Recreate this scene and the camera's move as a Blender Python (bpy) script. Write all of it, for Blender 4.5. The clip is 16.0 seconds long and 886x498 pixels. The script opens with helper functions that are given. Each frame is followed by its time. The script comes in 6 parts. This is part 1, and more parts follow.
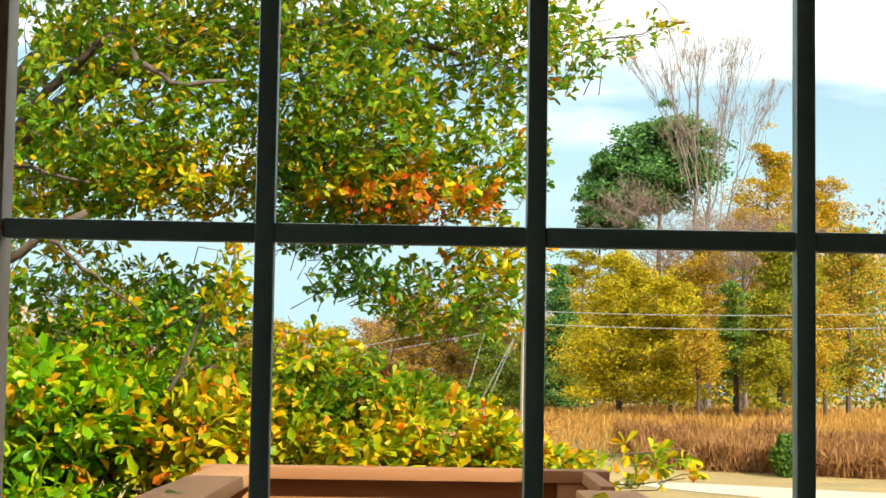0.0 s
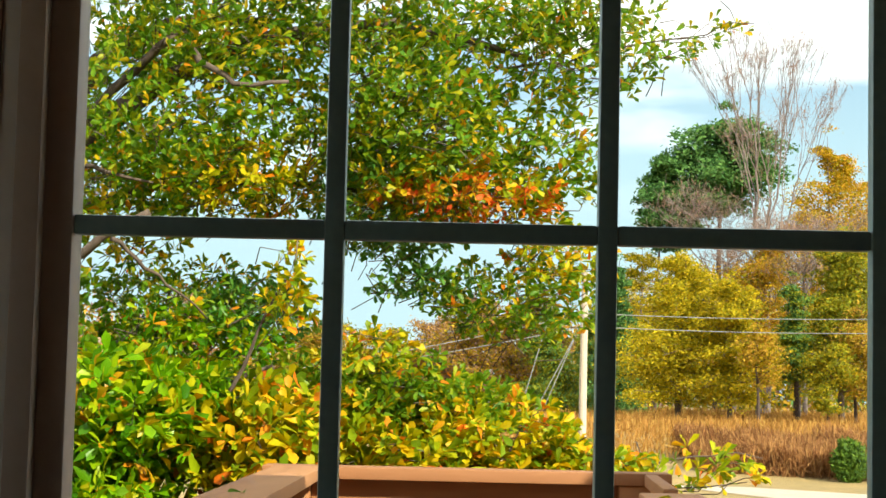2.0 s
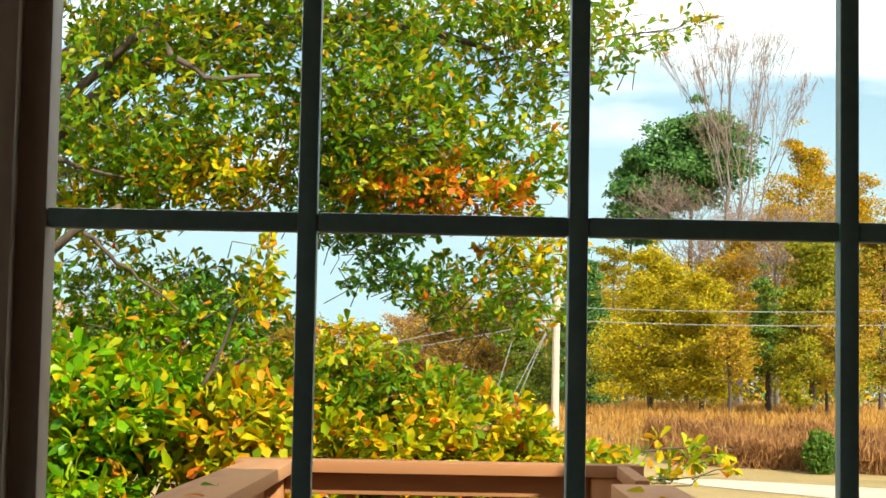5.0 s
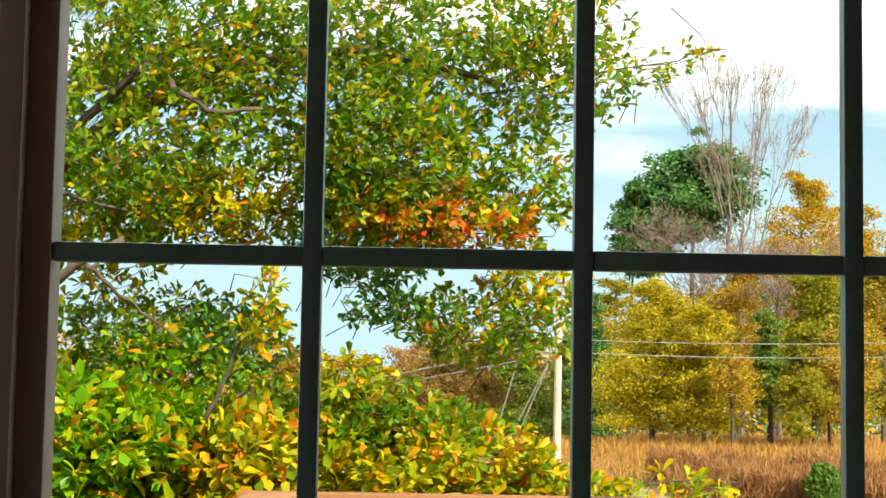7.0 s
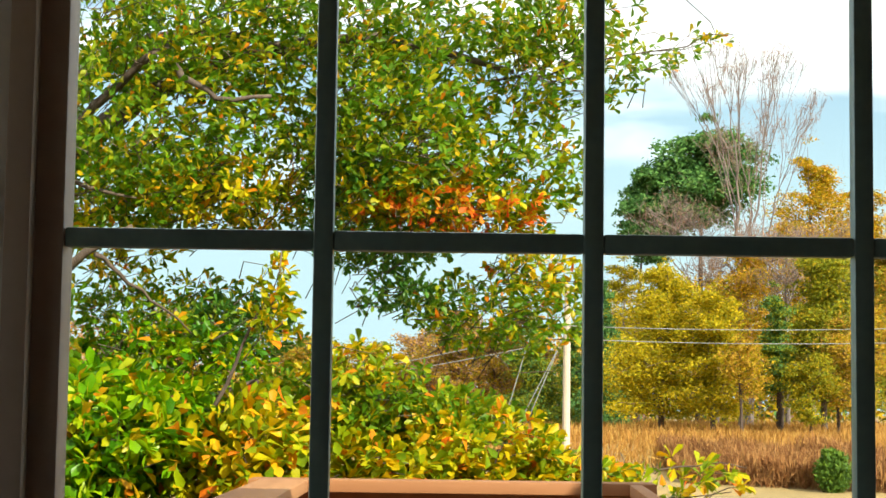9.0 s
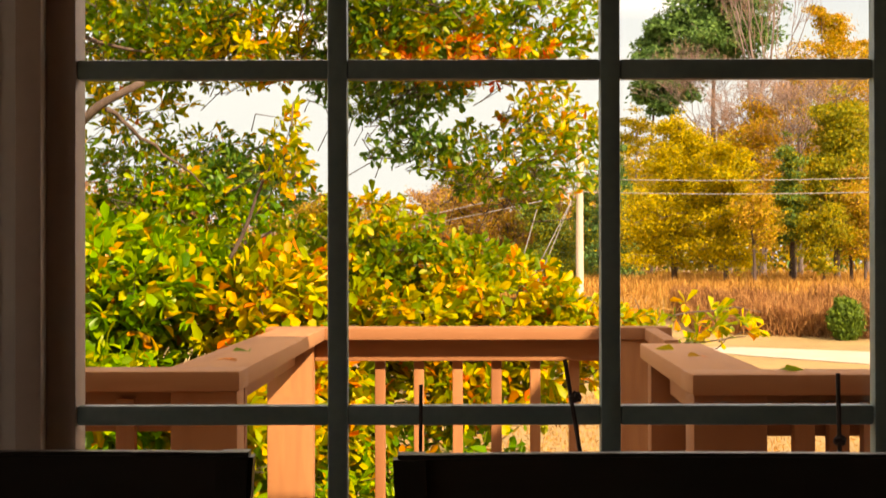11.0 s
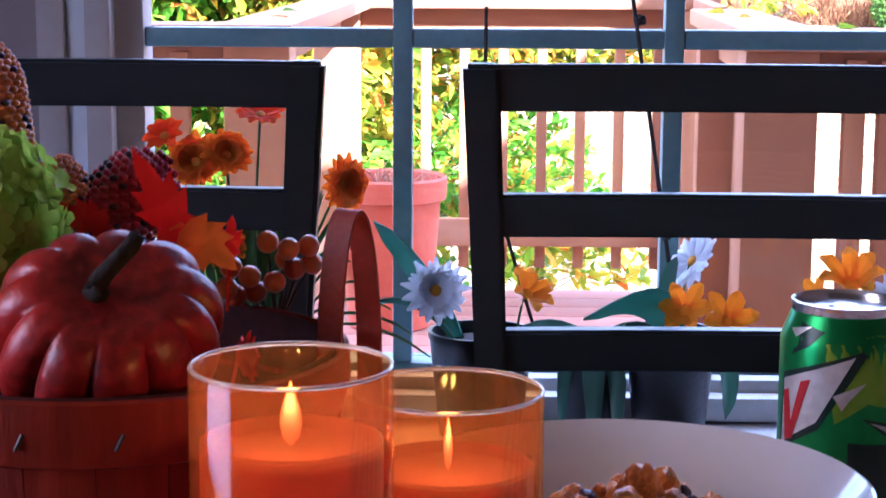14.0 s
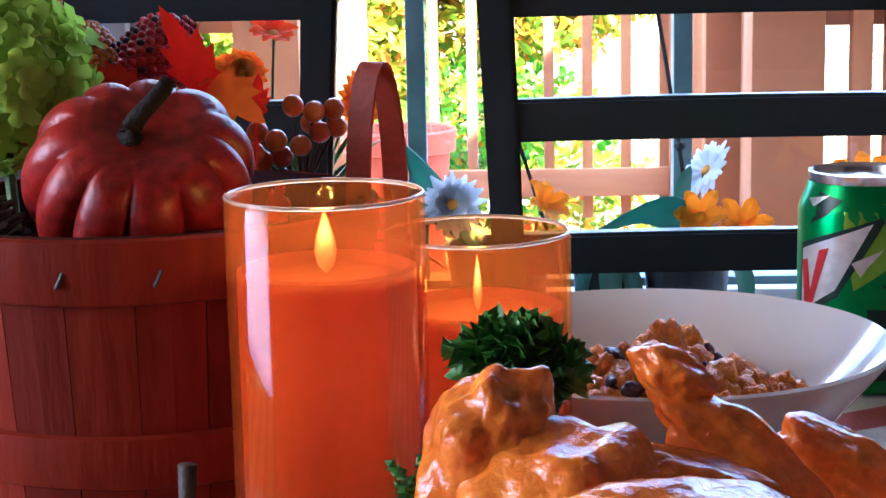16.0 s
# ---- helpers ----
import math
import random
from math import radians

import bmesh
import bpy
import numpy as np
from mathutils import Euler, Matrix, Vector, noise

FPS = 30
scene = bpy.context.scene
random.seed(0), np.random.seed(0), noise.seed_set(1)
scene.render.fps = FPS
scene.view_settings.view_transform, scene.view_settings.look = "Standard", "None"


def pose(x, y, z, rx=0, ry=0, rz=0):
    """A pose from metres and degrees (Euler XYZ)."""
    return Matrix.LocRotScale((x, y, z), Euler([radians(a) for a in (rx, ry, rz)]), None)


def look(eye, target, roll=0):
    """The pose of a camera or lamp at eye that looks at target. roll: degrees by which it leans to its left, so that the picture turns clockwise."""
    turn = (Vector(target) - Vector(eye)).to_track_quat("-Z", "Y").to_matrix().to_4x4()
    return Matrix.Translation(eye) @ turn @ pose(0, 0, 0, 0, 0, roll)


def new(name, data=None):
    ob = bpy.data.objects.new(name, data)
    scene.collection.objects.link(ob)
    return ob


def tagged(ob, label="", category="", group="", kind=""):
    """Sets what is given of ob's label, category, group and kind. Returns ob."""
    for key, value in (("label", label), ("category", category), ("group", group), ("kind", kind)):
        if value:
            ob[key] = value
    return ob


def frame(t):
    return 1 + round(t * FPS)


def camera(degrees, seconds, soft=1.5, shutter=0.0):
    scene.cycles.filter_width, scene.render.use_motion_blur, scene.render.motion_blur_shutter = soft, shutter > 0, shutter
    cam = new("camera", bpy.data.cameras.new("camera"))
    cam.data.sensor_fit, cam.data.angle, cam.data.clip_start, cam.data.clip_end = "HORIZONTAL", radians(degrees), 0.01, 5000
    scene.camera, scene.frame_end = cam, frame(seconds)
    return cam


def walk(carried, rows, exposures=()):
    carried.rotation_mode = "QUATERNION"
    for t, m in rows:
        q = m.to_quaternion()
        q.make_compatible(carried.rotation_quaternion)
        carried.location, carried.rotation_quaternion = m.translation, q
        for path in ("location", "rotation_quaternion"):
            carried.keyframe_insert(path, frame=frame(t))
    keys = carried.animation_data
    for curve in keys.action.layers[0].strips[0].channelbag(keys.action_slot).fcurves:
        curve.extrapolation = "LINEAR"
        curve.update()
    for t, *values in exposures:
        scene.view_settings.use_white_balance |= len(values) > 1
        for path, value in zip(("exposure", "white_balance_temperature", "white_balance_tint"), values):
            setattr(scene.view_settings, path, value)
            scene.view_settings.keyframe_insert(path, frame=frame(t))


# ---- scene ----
EXPOSURES = [(0, 0.93, 7100, 4), (9.5, 0.93, 7100, 4), (10.5, 0.92, 8000, 14), (11.3, 1.12, 11500, 42), (12.3, 1.5, 11200, 60), (12.7, 1.9, 7800, 44),
             (13.1, 2.5, 4900, 42), (14.0, 3.2, 4600, 34), (14.6, 3.6, 4550, 22), (16.0, 3.75, 4550, 16)]
from itertools import accumulate, product

cam = camera(28.0, 16.0, shutter=0.5)
PATH = [
    (0, (-0.001, -1.703, 1.189), (0.048, 0.29, 1.351), 0.9),
    (0.5, (-0.002, -1.701, 1.189), (0.044, 0.291, 1.353), 1.0),
    (1, (-0.007, -1.7, 1.187), (0.02, 0.294, 1.352), 1.1),
    (1.5, (-0.012, -1.695, 1.186), (-0.017, 0.298, 1.35), 1.3),
    (2, (-0.012, -1.692, 1.186), (-0.029, 0.301, 1.349), 1.3),
    (2.5, (-0.012, -1.7, 1.184), (-0.03, 0.293, 1.345), 1.1),
    (3, (-0.012, -1.701, 1.184), (-0.022, 0.293, 1.34), 1.3),
    (3.5, (-0.012, -1.697, 1.183), (-0.007, 0.297, 1.334), 1.1),
    (3.7, (-0.011, -1.703, 1.181), (-0.003, 0.292, 1.328), 1.1),
    (6, (-0.014, -1.705, 1.184), (0.002, 0.287, 1.362), 1.0),
    (6.5, (-0.015, -1.708, 1.184), (-0.001, 0.283, 1.374), 1.0),
    (7, (-0.015, -1.705, 1.184), (-0.003, 0.285, 1.377), 1.0),
    (7.5, (-0.015, -1.704, 1.184), (-0.007, 0.287, 1.375), 0.9),
    (8, (-0.016, -1.702, 1.184), (-0.012, 0.289, 1.372), 1.0),
    (8.2, (-0.017, -1.704, 1.184), (-0.013, 0.287, 1.37), 1.1),
    (10.3, (-0.018, -1.711, 1.164), (-0.022, 0.286, 1.273), 0.0),
    (10.5, (-0.019, -1.701, 1.161), (-0.026, 0.298, 1.24), -0.0),
    (11, (-0.021, -1.702, 1.154), (-0.031, 0.298, 1.171), -0.1),
    (11.5, (-0.025, -1.705, 1.147), (-0.032, 0.295, 1.12), 0.2),
    (12, (-0.028, -1.702, 1.132), (-0.038, 0.296, 1.034), 0.2),
    (12.5, (-0.028, -1.7, 1.125), (-0.054, 0.292, 0.948), 0.1),
    (13, (-0.03, -1.706, 1.109), (-0.071, 0.277, 0.855), 0.0),
    (13.5, (-0.035, -1.709, 1.102), (-0.082, 0.266, 0.793), 0.4),
    (14, (-0.046, -1.722, 1.092), (-0.097, 0.25, 0.762), 0.3),
    (14.5, (-0.052, -1.726, 1.079), (-0.114, 0.239, 0.713), 0.7),
    (15, (-0.051, -1.733, 1.069), (-0.118, 0.226, 0.671), 0.1),
    (15.5, (-0.051, -1.744, 1.056), (-0.115, 0.216, 0.663), -0.7),
    (16, (-0.053, -1.744, 1.045), (-0.114, 0.222, 0.68), -1.2),
]
walk(cam, [(t, look(eye, target, roll)) for t, eye, target, roll in PATH],
     exposures=EXPOSURES)

# ---- world, sun, lamps ----
SUN_EL, SUN_AZ = radians(33), math.atan2(-0.80, 0.60)
sun_dir = Vector((math.cos(SUN_AZ) * math.cos(SUN_EL), math.sin(SUN_AZ) * math.cos(SUN_EL), math.sin(SUN_EL)))
world = bpy.data.worlds.new("sky")
scene.world = world
world.use_nodes = True
wn, wl = world.node_tree.nodes, world.node_tree.links
bg = wn["Background"]
sky = wn.new("ShaderNodeTexSky")
sky.sky_type, sky.sun_disc = "NISHITA", False
sky.dust_density, sky.ozone_density = 0.3, 3.0
sky.sun_elevation, sky.sun_rotation = SUN_EL, math.pi / 2 - SUN_AZ
wco = wn.new("ShaderNodeTexCoord")
wmap = wn.new("ShaderNodeMapping")
wmap.inputs["Scale"].default_value = (1.6, 1.6, 6.0)
wmap.inputs["Location"].default_value = (0.3, 0.1, 0.55)
wno = wn.new("ShaderNodeTexNoise")
wno.inputs["Scale"].default_value, wno.inputs["Detail"].default_value = 2.2, 5
wra = wn.new("ShaderNodeValToRGB")
wra.color_ramp.elements[0].position, wra.color_ramp.elements[1].position = 0.40, 0.58
wmx = wn.new("ShaderNodeMix")
wmx.data_type = "RGBA"
wmx.inputs[7].default_value = (13.5, 13.7, 14.0, 1)
wl.new(wco.outputs["Generated"], wmap.inputs["Vector"])
wl.new(wmap.outputs["Vector"], wno.inputs["Vector"])
wl.new(wno.outputs["Fac"], wra.inputs["Fac"])
wse, wel, wmu = wn.new("ShaderNodeSeparateXYZ"), wn.new("ShaderNodeMapRange"), wn.new("ShaderNodeMath")
wel.inputs["From Min"].default_value, wel.inputs["From Max"].default_value = 0.10, 0.165
wmu.operation = "MULTIPLY"
wl.new(wco.outputs["Generated"], wse.inputs[0])
wl.new(wse.outputs["Z"], wel.inputs["Value"])
wl.new(wel.outputs[0], wmu.inputs[0])
wl.new(wra.outputs["Color"], wmu.inputs[1])
wl.new(wmu.outputs[0], wmx.inputs[0])
wlo, wlm = wn.new("ShaderNodeMapRange"), wn.new("ShaderNodeMix")
wlm.data_type = "RGBA"
wlo.inputs["From Min"].default_value, wlo.inputs["From Max"].default_value = 0.08, 0.24
wlm.inputs[6].default_value = (4.2, 5.9, 7.0, 1)
wl.new(wse.outputs["Z"], wlo.inputs["Value"])
wl.new(wlo.outputs[0], wlm.inputs[0])
wl.new(sky.outputs["Color"], wlm.inputs[7])
wl.new(wlm.outputs[2], wmx.inputs[6])
wl.new(wmx.outputs[2], bg.inputs["Color"])
bg.inputs["Strength"].default_value = 0.095

sun = new("sun", bpy.data.lights.new("sun", "SUN"))
sun.data.energy, sun.data.angle, sun.data.color = 5.0, radians(0.53), (1.0, 0.93, 0.82)
sun.matrix_world = look(sun_dir * 50, (0, 0, 0))


# ---- materials ----
def mat(name, a, b=None, rough=0.6, scale=30.0, metal=0.0, bump=0.15, stretch=(1, 1, 1), spec=0.5, trans=0.0, grain=8.0,
        spread=(0.35, 0.65), sss=0.0, coat=0.0, by_object=0.0):
    """Two tones mixed by noise at two scales, with bump from the finer one."""
    m = bpy.data.materials.new(name)
    m.use_nodes = True
    n, l = m.node_tree.nodes, m.node_tree.links
    p = n["Principled BSDF"]
    b = b or tuple(c * 0.7 for c in a)
    co = n.new("ShaderNodeTexCoord")
    mp = n.new("ShaderNodeMapping")
    mp.inputs["Scale"].default_value = stretch
    l.new(co.outputs["Object"], mp.inputs["Vector"])
    no = n.new("ShaderNodeTexNoise")
    no.inputs["Scale"].default_value, no.inputs["Detail"].default_value = scale, 4
    fi = n.new("ShaderNodeTexNoise")
    fi.inputs["Scale"].default_value, fi.inputs["Detail"].default_value = scale * grain, 3
    for t in (no, fi):
        l.new(mp.outputs["Vector"], t.inputs["Vector"])
    ad = n.new("ShaderNodeMix")
    ad.inputs[0].default_value = 0.4
    l.new(no.outputs["Fac"], ad.inputs[2])
    l.new(fi.outputs["Fac"], ad.inputs[3])
    fac = ad.outputs[0]
    if by_object:
        oi = n.new("ShaderNodeObjectInfo")
        ma = n.new("ShaderNodeMath")
        ma.operation = "MULTIPLY_ADD"
        ma.inputs[1].default_value, = (by_object,)
        l.new(oi.outputs["Random"], ma.inputs[0])
        l.new(fac, ma.inputs[2])
        mb = n.new("ShaderNodeMath")
        mb.operation = "SUBTRACT"
        mb.inputs[1].default_value = by_object / 2
        l.new(ma.outputs[0], mb.inputs[0])
        fac = mb.outputs[0]
    ra = n.new("ShaderNodeValToRGB")
    ra.color_ramp.elements[0].position, ra.color_ramp.elements[1].position = spread
    ra.color_ramp.elements[0].color, ra.color_ramp.elements[1].color = (*b, 1), (*a, 1)
    l.new(fac, ra.inputs["Fac"])
    l.new(ra.outputs["Color"], p.inputs["Base Color"])
    p.inputs["Roughness"].default_value, p.inputs["Metallic"].default_value = rough, metal
    p.inputs["Specular IOR Level"].default_value = spec
    p.inputs["Transmission Weight"].default_value = trans
    p.inputs["Coat Weight"].default_value = coat
    if sss:
        p.inputs["Subsurface Weight"].default_value = sss
        p.inputs["Subsurface Radius"].default_value = (0.02, 0.008, 0.004)
        p.inputs["Subsurface Scale"].default_value = 0.5
    if bump:
        bu = n.new("ShaderNodeBump")
        bu.inputs["Strength"].default_value, bu.inputs["Distance"].default_value = bump, 0.004
        l.new(fi.outputs["Fac"], bu.inputs["Height"])
        l.new(bu.outputs["Normal"], p.inputs["Normal"])
    return m


def leaf_mat(name, stops, rough=0.45, through_light=0.35):
    """Leaf colours picked leaf by leaf from a ramp of (position, colour); some light passes through the blade."""
    m = bpy.data.materials.new(name)
    m.use_nodes = True
    n, l = m.node_tree.nodes, m.node_tree.links
    p, out = n["Principled BSDF"], n["Material Output"]
    ge = n.new("ShaderNodeNewGeometry")
    ra = n.new("ShaderNodeValToRGB")
    while len(ra.color_ramp.elements) < len(stops):
        ra.color_ramp.elements.new(0.5)
    for e, (pos, c) in zip(ra.color_ramp.elements, stops):
        e.position, e.color = pos, (*c, 1)
    l.new(ge.outputs["Random Per Island"], ra.inputs["Fac"])
    l.new(ra.outputs["Color"], p.inputs["Base Color"])
    p.inputs["Roughness"].default_value, p.inputs["Specular IOR Level"].default_value = rough, 0.25
    tr = n.new("ShaderNodeBsdfTranslucent")
    l.new(ra.outputs["Color"], tr.inputs["Color"])
    mx = n.new("ShaderNodeMixShader")
    mx.inputs[0].default_value = through_light
    l.new(p.outputs[0], mx.inputs[1])
    l.new(tr.outputs[0], mx.inputs[2])
    l.new(mx.outputs[0], out.inputs["Surface"])
    return m


M_WALL = mat("wall_paint", (0.33, 0.25, 0.225), (0.30, 0.225, 0.20), 0.8, 6, bump=0.08)
M_CEIL = mat("ceiling_paint", (0.78, 0.77, 0.74), (0.74, 0.73, 0.70), 0.9, 8)
M_TRIM = mat("window_trim_paint", (0.78, 0.78, 0.77), (0.72, 0.72, 0.71), 0.45, 9, bump=0.05)
M_CASING = mat("window_casing_paint", (0.54, 0.46, 0.41), (0.49, 0.41, 0.36), 0.5, 9, bump=0.05)
M_GRILLE = mat("window_grille_paint", (0.21, 0.35, 0.37), (0.17, 0.29, 0.31), 0.4, 14, bump=0.05)
M_FLOOR = mat("floor_boards", (0.22, 0.12, 0.06), (0.13, 0.07, 0.035), 0.4, 4, stretch=(1, 8, 1))
M_DECK = mat("deck_lumber", (0.42, 0.185, 0.068), (0.29, 0.115, 0.04), 0.75, 5, stretch=(1, 1, 0.12), bump=0.3, by_object=0.5)
M_DECKX = mat("deck_lumber_along", (0.44, 0.205, 0.082), (0.31, 0.13, 0.05), 0.75, 5, stretch=(0.12, 1, 1), bump=0.3, by_object=0.5)
M_DECKY = mat("deck_lumber_away", (0.44, 0.205, 0.082), (0.31, 0.13, 0.05), 0.75, 5, stretch=(1, 0.12, 1), bump=0.3, by_object=0.5)
M_BOARD = mat("deck_floor_boards", (0.42, 0.18, 0.11), (0.28, 0.11, 0.065), 0.7, 5, stretch=(0.12, 1, 1), bump=0.3, by_object=0.6)
M_TERRA = mat("terracotta", (0.55, 0.11, 0.045), (0.44, 0.075, 0.03), 0.6, 8, bump=0.1)
M_BLACKWOOD = mat("black_painted_wood", (0.015, 0.019, 0.020), (0.009, 0.012, 0.013), 0.38, 10, stretch=(0.2, 1, 1), bump=0.06)
M_GRASS_G = mat("lawn_ground", (0.36, 0.24, 0.085), (0.22, 0.16, 0.06), 0.95, 0.6, bump=0.5)
M_ROAD = mat("gravel_road", (0.50, 0.43, 0.34), (0.40, 0.34, 0.26), 0.95, 1.5, bump=0.4)
M_BARK = mat("bark", (0.14, 0.10, 0.075), (0.065, 0.045, 0.035), 0.9, 6, stretch=(1, 1, 0.2), bump=0.5)
M_PALEBARK = mat("pale_bark", (0.24, 0.19, 0.17), (0.13, 0.10, 0.09), 0.9, 2, stretch=(1, 1, 0.2), bump=0.3)
M_DARKBARK = mat("dark_bark", (0.10, 0.065, 0.05), (0.045, 0.03, 0.025), 0.9, 6, stretch=(1, 1, 0.2), bump=0.4)
M_POLE = mat("weathered_pole", (0.55, 0.46, 0.36), (0.42, 0.34, 0.26), 0.85, 1.5, stretch=(1, 1, 0.1), bump=0.2)
M_WIRE = mat("wire", (0.3, 0.3, 0.3), (0.2, 0.2, 0.2), 0.5, 3, bump=0)

L_GREEN = leaf_mat("leaf_green", [(0.0, (0.05, 0.18, 0.006)), (0.45, (0.16, 0.38, 0.008)), (0.72, (0.36, 0.50, 0.012)), (0.9, (0.56, 0.48, 0.015)), (1.0, (0.74, 0.22, 0.015))], 0.35, 0.45)
L_YELLOW = leaf_mat("leaf_yellowing", [(0.0, (0.11, 0.21, 0.008)), (0.35, (0.30, 0.38, 0.010)), (0.68, (0.62, 0.50, 0.014)), (0.90, (0.74, 0.42, 0.012)), (1.0, (0.78, 0.14, 0.015))], 0.45, 0.4)
L_OLIVE = leaf_mat("leaf_olive", [(0.0, (0.08, 0.21, 0.012)), (0.5, (0.15, 0.28, 0.012)), (0.82, (0.36, 0.40, 0.014)), (0.96, (0.62, 0.42, 0.015)), (1.0, (0.72, 0.20, 0.015))], 0.4, 0.48)
L_RED = leaf_mat("leaf_turning_red", [(0.0, (0.16, 0.20, 0.010)), (0.3, (0.55, 0.33, 0.012)), (0.6, (0.70, 0.20, 0.012)), (1.0, (0.68, 0.07, 0.015))], 0.5, 0.4)
L_DARK = leaf_mat("leaf_deep_green", [(0.0, (0.05, 0.19, 0.03)), (0.7, (0.14, 0.32, 0.04)), (1.0, (0.30, 0.38, 0.03))], 0.35, 0.45)
L_GOLD = leaf_mat("far_leaf_gold", [(0.0, (0.18, 0.19, 0.010)), (0.5, (0.48, 0.40, 0.013)), (1.0, (0.68, 0.48, 0.018))], 0.8, 0.35)
L_RUST = leaf_mat("far_leaf_rust", [(0.0, (0.30, 0.17, 0.025)), (0.5, (0.52, 0.29, 0.035)), (1.0, (0.64, 0.38, 0.05))], 0.8, 0.35)
L_PINE = leaf_mat("far_pine_needles", [(0.0, (0.03, 0.11, 0.03)), (1.0, (0.13, 0.27, 0.06))], 0.7, 0.25)
L_CEDAR = leaf_mat("far_cedar_needles", [(0.0, (0.11, 0.15, 0.012)), (1.0, (0.34, 0.34, 0.018))], 0.8, 0.35)
L_OCHRE = leaf_mat("far_leaf_ochre", [(0.0, (0.17, 0.19, 0.012)), (0.5, (0.42, 0.34, 0.015)), (1.0, (0.64, 0.42, 0.02))], 0.8, 0.45)
L_RUSTGOLD = leaf_mat("far_leaf_amber", [(0.0, (0.34, 0.20, 0.015)), (0.5, (0.58, 0.32, 0.018)), (1.0, (0.72, 0.40, 0.03))], 0.8, 0.4)
L_BUSH = leaf_mat("roadside_bush_leaf", [(0.0, (0.04, 0.10, 0.012)), (1.0, (0.13, 0.22, 0.02))], 0.7, 0.3)
L_TWIG = leaf_mat("far_bare_twigs", [(0.0, (0.20, 0.11, 0.08)), (1.0, (0.38, 0.24, 0.17))], 0.9, 0.15)
L_STRAW = leaf_mat("dry_grass_blades", [(0.0, (0.26, 0.12, 0.03)), (0.6, (0.46, 0.23, 0.055)), (1.0, (0.58, 0.36, 0.10))], 0.9, 0.35)
L_BRUSH = leaf_mat("brush_stems", [(0.0, (0.15, 0.065, 0.025)), (0.6, (0.33, 0.15, 0.055)), (1.0, (0.50, 0.28, 0.10))], 0.9, 0.3)


# ---- building helpers ----
def part(name, bm, material, parent=None, label="", smooth=None):
    me = bpy.data.meshes.new(name)
    if smooth is not None:
        for f in bm.faces:
            f.smooth = True
        for e in bm.edges:
            if len(e.link_faces) == 2 and e.calc_face_angle(0) > radians(smooth):
                e.smooth = False
    bm.to_mesh(me)
    bm.free()
    me.materials.append(material)
    ob = new(name, me)
    ob.parent = parent
    if label:
        ob["label"] = label
    return ob


def thing(name, label, category, at=(0, 0, 0), rz=0.0, group="", kind=""):
    ob = new(name)
    ob.empty_display_size = 0.05
    ob.matrix_basis = pose(*at, 0, 0, rz)
    return tagged(ob, label, category, group, kind)


def box(x0, x1, y0, y1, z0, z1, bevel=0.0, bm=None, seg=2):
    bm2 = bmesh.new()
    bmesh.ops.create_cube(bm2, size=1)
    for v in bm2.verts:
        v.co = (x0 + (v.co.x + 0.5) * (x1 - x0), y0 + (v.co.y + 0.5) * (y1 - y0), z0 + (v.co.z + 0.5) * (z1 - z0))
    if bevel:
        bmesh.ops.bevel(bm2, geom=bm2.edges[:], offset=bevel, segments=seg, affect="EDGES", profile=0.6)
    if bm is None:
        return bm2
    join(bm, bm2)
    return bm


def join(bm, other):
    me = bpy.data.meshes.new("joined")
    other.to_mesh(me)
    other.free()
    bm.from_mesh(me)
    bpy.data.meshes.remove(me)


def lathe(profile, seg=48, bm=None, wave=None):
    """Turns (radius, height) pairs about z; wave(angle, i) scales the radius."""
    bm = bm or bmesh.new()
    rings = []
    for i, (r, z) in enumerate(profile):
        ring = []
        for k in range(seg):
            a = 2 * math.pi * k / seg
            s = wave(a, i) if wave else 1.0
            ring.append(bm.verts.new((r * s * math.cos(a), r * s * math.sin(a), z)))
        rings.append(ring)
    for a, b in zip(rings, rings[1:]):
        for k in range(seg):
            bm.faces.new((a[k], a[(k + 1) % seg], b[(k + 1) % seg], b[k]))
    bm.normal_update()
    return bm, rings


def cap(bm, ring, flip=False):
    bm.faces.new(ring[::-1] if flip else ring)


def tube(points, radii, seg=6, bm=None):
    bm = bm or bmesh.new()
    pts = [Vector(p) for p in points]
    if isinstance(radii, (int, float)):
        radii = [radii] * len(pts)
    rings = []
    for i, p in enumerate(pts):
        d = (pts[min(i + 1, len(pts) - 1)] - pts[max(i - 1, 0)])
        d = d.normalized() if d.length > 1e-9 else Vector((0, 0, 1))
        u = d.cross(Vector((0, 0, 1)) if abs(d.z) < 0.95 else Vector((1, 0, 0))).normalized()
        w = d.cross(u)
        rings.append([bm.verts.new(p + radii[i] * (math.cos(2 * math.pi * k / seg) * u + math.sin(2 * math.pi * k / seg) * w)) for k in range(seg)])
    for a, b in zip(rings, rings[1:]):
        for k in range(seg):
            bm.faces.new((a[k], b[k], b[(k + 1) % seg], a[(k + 1) % seg]))
    bm.faces.new(rings[0])
    bm.faces.new(rings[-1][::-1])
    return bm


def curve_points(a, b, c, n=8):
    a, b, c = Vector(a), Vector(b), Vector(c)
    return [(1 - s) ** 2 * a + 2 * s * (1 - s) * b + s * s * c for s in (i / n for i in range(n + 1))]


